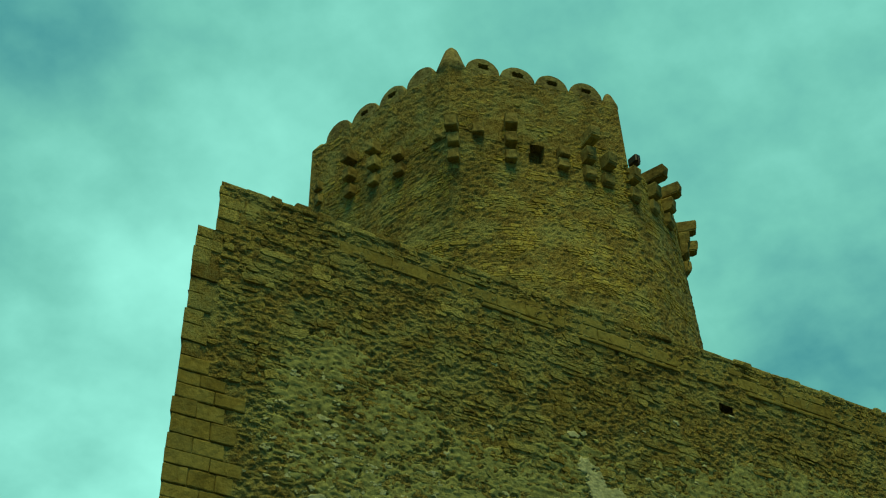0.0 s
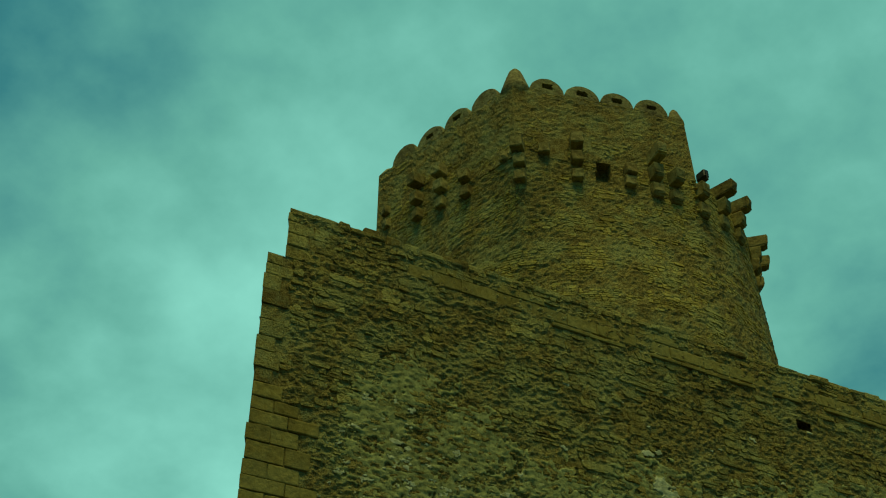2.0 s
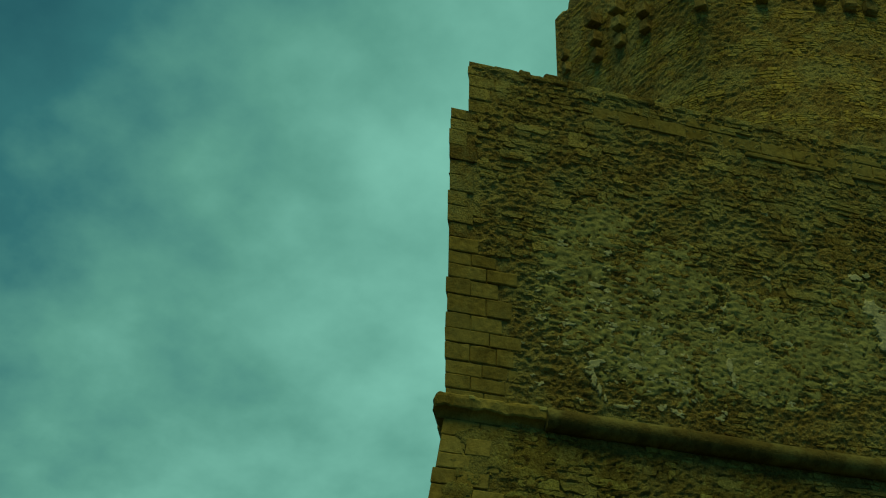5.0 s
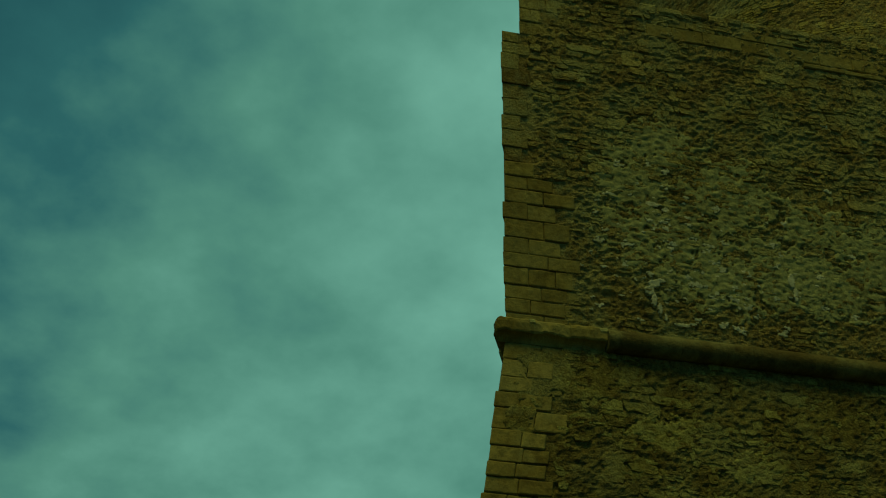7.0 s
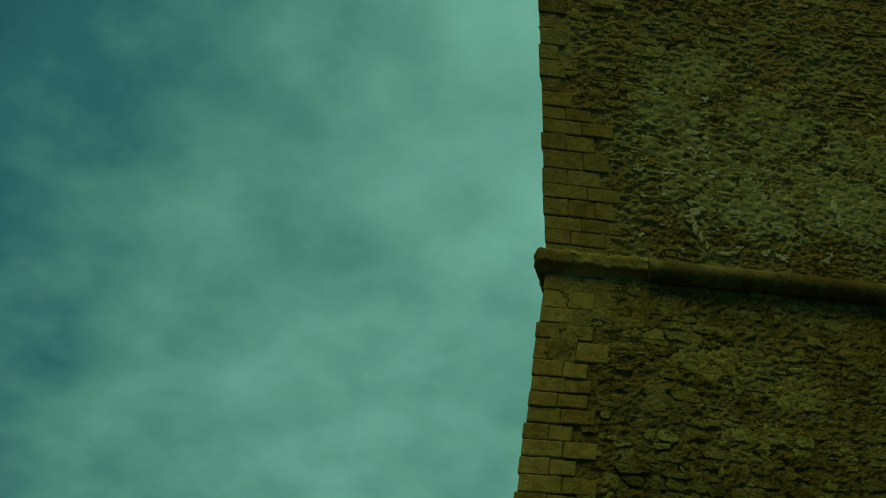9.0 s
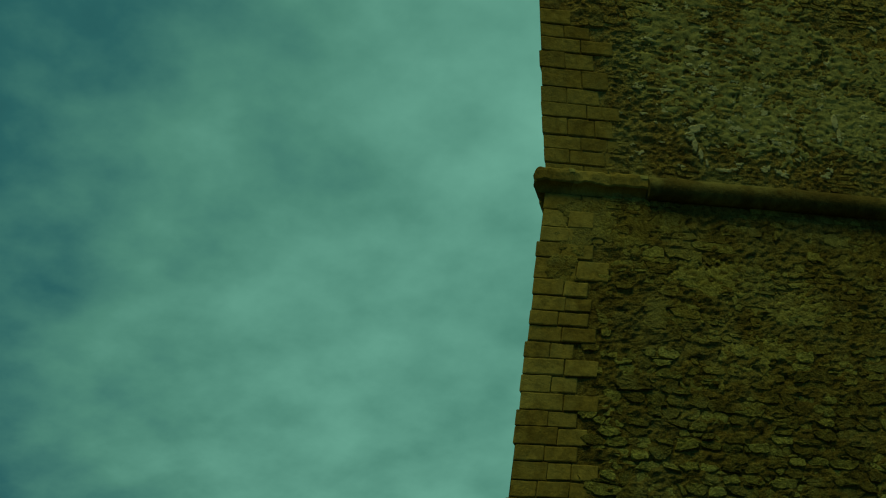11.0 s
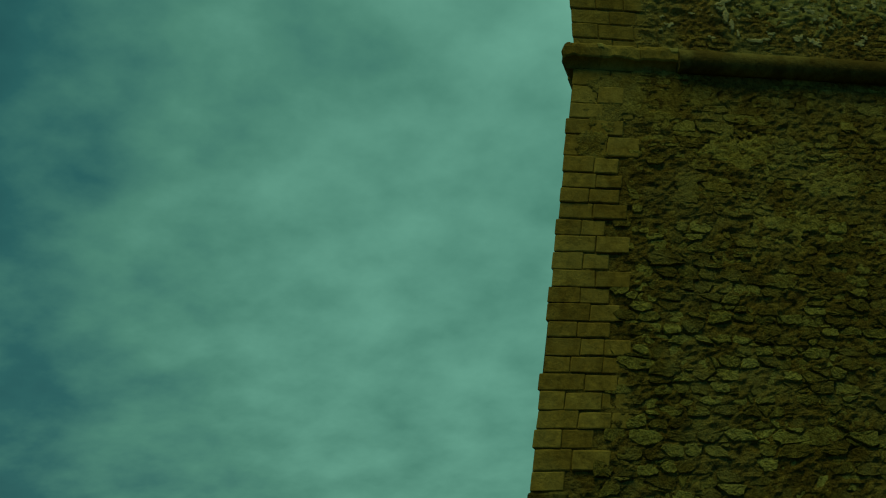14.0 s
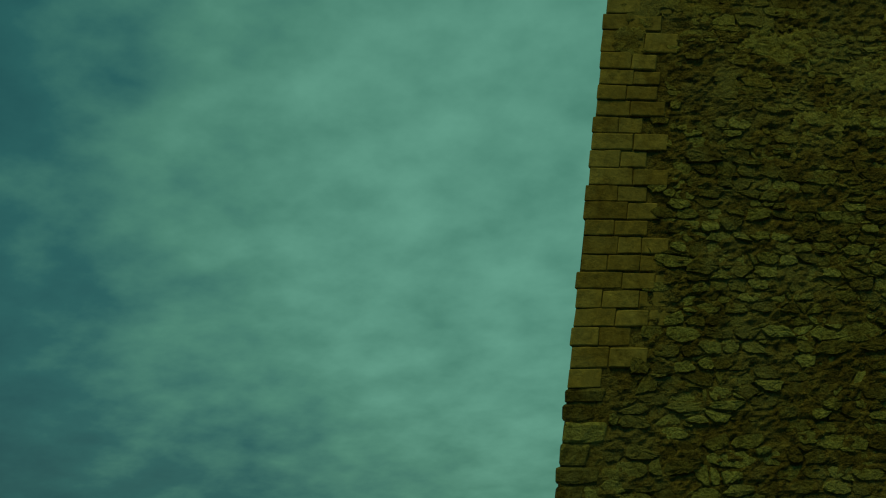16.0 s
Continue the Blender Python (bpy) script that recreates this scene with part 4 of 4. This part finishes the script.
plaster(8.8, 15.2, [(0, 0, 0.16, 0.09), (0.3, 0.1, 0.1, 0.07)], 4.0, thick=0.005, lifted_by=0.026, ragged_by=1.2, fine=3.0)
plaster(2.9, 13.9, [(0, 0, 0.2, 0.06), (0.3, -0.1, 0.1, 0.07), (0.25, -0.5, 0.07, 0.06)], 5.0, thick=0.005, lifted_by=0.026, ragged_by=1.2, fine=3.0)

plaster(3.2, 13.3, [(0, 0, 1.3, 1.0), (0.9, -0.9, 1.1, 0.7), (-0.7, 1.1, 0.8, 0.9), (2.3, -0.6, 1.3, 0.9), (1.3, 1.0, 1.2, 0.9), (0.0, 2.0, 0.9, 0.6), (3.2, 0.5, 1.1, 0.6)], 31.0, coat_mat, 0.032, 0.03, 1.3, "lime_coat", -0.004, 0.023)
plaster(8.0, 13.4, [(0, 0, 1.6, 0.9), (1.9, -0.5, 1.2, 0.8), (-1.4, -0.8, 1.0, 0.7), (1.0, 1.1, 1.1, 0.6), (3.6, 0.4, 1.2, 0.8)], 32.0, coat_mat, 0.032, 0.03, 1.3, "lime_coat", -0.004, 0.023)
plaster(12.5, 14.6, [(0, 0, 1.5, 0.8), (1.8, 0.6, 1.3, 0.7), (3.5, 0.9, 1.3, 0.7)], 34.0, coat_mat, 0.038, 0.03, 1.3, "lime_coat", -0.004, 0.023)
plaster(0.95, 10.1, [(0, 0.2, 0.7, 0.35), (-0.35, -0.3, 0.35, 0.3), (0.5, -0.1, 0.6, 0.25), (1.2, 0.2, 0.5, 0.3), (-0.5, -0.9, 0.25, 0.35)], 36.0, bedded_mat, 0.03, 0.014, 1.0, "mortar_coat", 0.010, 0.008, 1.0, sloped, wall_scarp)
plaster(3.2, 9.2, [(0, 0, 0.9, 0.4), (1.6, -0.4, 0.8, 0.35), (-0.9, -0.7, 0.5, 0.3), (2.8, 0.5, 0.9, 0.4), (0.8, -1.3, 0.6, 0.3)], 37.0, bedded_mat, 0.034, 0.016, 1.3, "mortar_coat", 0.006, 0.020, 1.0, sloped, wall_scarp)
fleck_rng = random.Random(77)
for k in range(170):
    fu, fz = fleck_rng.gauss(3.6, 1.5), fleck_rng.gauss(12.9, 1.0)
    size = fleck_rng.choice((0.02, 0.03, 0.03, 0.045, 0.065))
    if fu < 1.4 or not 11.35 < fz < 15.6:
        continue
    lobes = [(0, 0, size * 1.5, size * 0.7)] + [(size * fleck_rng.uniform(-1.6, 1.6), size * fleck_rng.uniform(-1.2, 1.2), size * fleck_rng.uniform(0.4, 1.0), size * fleck_rng.uniform(0.3, 0.8)) for _ in range(3)]
    plaster(fu, fz, lobes, 10.0 + k, thick=0.004, lifted_by=0.028, ragged_by=1.1, fine=4.0, step=0.012)
for k in range(30):
    size = fleck_rng.uniform(0.03, 0.07)
    plaster(fleck_rng.uniform(6.5, 12.5), fleck_rng.uniform(12.6, 16.4), [(0, 0, size * 1.5, size * 0.7), (size, -size * 0.7, size * 0.6, size * 0.6)], 260.0 + k, thick=0.004, lifted_by=0.028, ragged_by=1.1, fine=3.5)

part("sill_stone", block_mesh("sill_stone", plaster_mat, lambda x, z, y: upright(x, z, y) - CORNER, 13.50, 13.70, 16.99, 17.07, -0.3, 0.04, cut=0.02, jitter=0.015, rng=fleck_rng), wall_upper, "pale broken stone at the foot of the hole")

# ---- rubble facing ----
def wall_frame(u, z):
    return upright(u, z, 0) - CORNER, ALONG, OUT, UP


SLOPE_UP = (UP - OUT * SCARP).normalized()
SLOPE_OUT = (OUT + UP * SCARP).normalized()


def scarp_frame(u, z):
    return sloped(u, z, 0) - CORNER, ALONG, SLOPE_OUT, SLOPE_UP


def high_keep(u, z, cell):
    if cell[0] < 0.42 + (0.8 if z < 14.1 else 0) * (0.75 + 0.25 * math.sin(z * 9)):
        return False
    if z > Z_STEP and cell[0] < U_STEP + 0.6:
        return False
    if 17.9 < z < 18.32 and u > 3.1 and rng.random() < 0.93:
        return False
    if cell[1] > HOLE[0] and cell[0] < HOLE[1] and cell[3] > HOLE[2] and cell[2] < HOLE[3]:
        return False
    # bare mortar here and there
    return noise.noise(Vector((u * 0.55, z * 0.8, 7.0))) < 0.30


def thin_out(u, z, amount, seed):
    """True where the mortar hides the stones, in patches."""
    return noise.noise(Vector((u * 0.8, z * 1.3, seed))) + 0.6 * noise.noise(Vector((u * 2.9, z * 4.5, seed))) > amount


rng = random.Random(41)
spots = coursed(0.2, LENGTH - 8, 11.15, 14.0, 0.25, 0.09, rng)
bed_stones(wall_upper, wall_frame, spots, 0.021, rubble_mat, rubble_one, rng, lambda u, z: u < 7.5, name="small_stone", keep=lambda u, z, c: high_keep(u, z, c) and not thin_out(u, z, -0.05, 51.0), skip=0.12)
spots = coursed(0.2, LENGTH - 8, 14.0, 18.6, 0.27, 0.125, rng)
bed_stones(wall_upper, wall_frame, spots, 0.031, rubble_mat, rubble_one, rng, lambda u, z: 1.0 < u < 6.5 and 14.6 < z < 17.6, keep=lambda u, z, c: high_keep(u, z, c) and not thin_out(u, z, 0.24, 52.0), skip=0.14)
rng = random.Random(42)
spots = coursed(0.3, 20, 6.4, 10.62, 0.30, 0.13, rng)


def coarse(u, z):
    """The larger stones give out upwards along an uneven line."""
    return z < 7.6 + 1.5 * noise.noise(Vector((u * 0.7, z * 0.9, 61.0))) + 0.6 * noise.noise(Vector((u * 2.5, z * 3.5, 62.0)))


def scarp_keep(u, z, c):
    return c[0] > (1.0 + 0.18 * math.sin(z * 11) if z > 3.8 else 0.55)


bed_stones(wall_scarp, scarp_frame, spots, 0.024, bedded_mat, bedded_one, rng, lambda u, z: u < 7.5, name="small_stone", keep=lambda u, z, c: scarp_keep(u, z, c) and not coarse(u, z) and not thin_out(u, z, 0.25, 53.0), skip=0.15, joint=0.004)
spots = packed(0.3, 20, 0.0, 9.2, 0.37, 0.185, rng, drop=0.10, small=0.55)
bed_stones(wall_scarp, scarp_frame, spots, 0.040, field_mat, field_one, rng, lambda u, z: 0.9 < u < 6.0 and 2.0 < z < 7.9, keep=lambda u, z, c: scarp_keep(u, z, c) and coarse(u, z) and not thin_out(u, z, 0.6, 54.0), skip=0.05, joint=0.014)
rng = random.Random(43)
half = RADIUS * math.pi * 0.62
spots = coursed(-half, half * 1.15, 17.5, 28.4, 0.22, 0.09, rng) + coursed(-half * 0.62, half * 0.5, 28.4, Z_VALLEY + 0.05, 0.22, 0.09, rng)


def tower_keep(u, z, cell):
    a = APEX_A + u / RADIUS
    if z > 28.4 and not (LEFT_A + 0.05 < a < RIGHT_A - 0.06 and abs(a - APEX_A) > 0.012):
        return False
    if abs(math.degrees(a) + 79.3) < 2.6 and 29.1 < z < 30.4:
        return False
    if z > 30.5 and rng.random() < min(0.92, 0.35 + (z - 30.5) * 0.35):
        return False
    return noise.noise(Vector((u * 0.45, z * 0.7, 27.0))) < 0.38 and not thin_out(u, z, -0.02, 55.0)


bed_stones(drum, tower_frame, spots, 0.016, tower_mat, tower_one, rng, lambda u, z: -3 < u < 3 and 24.5 < z < 28.0, keep=tower_keep, skip=0.08)
spots = coursed(half * 0.36, half * 1.15, 28.4, Z_DRUM, 0.3, 0.11, rng)
bed_stones(drum, tower_frame, spots, 0.016, tower_mat, tower_one, rng, lambda u, z: False, name="ledge_stone", skip=0.1)
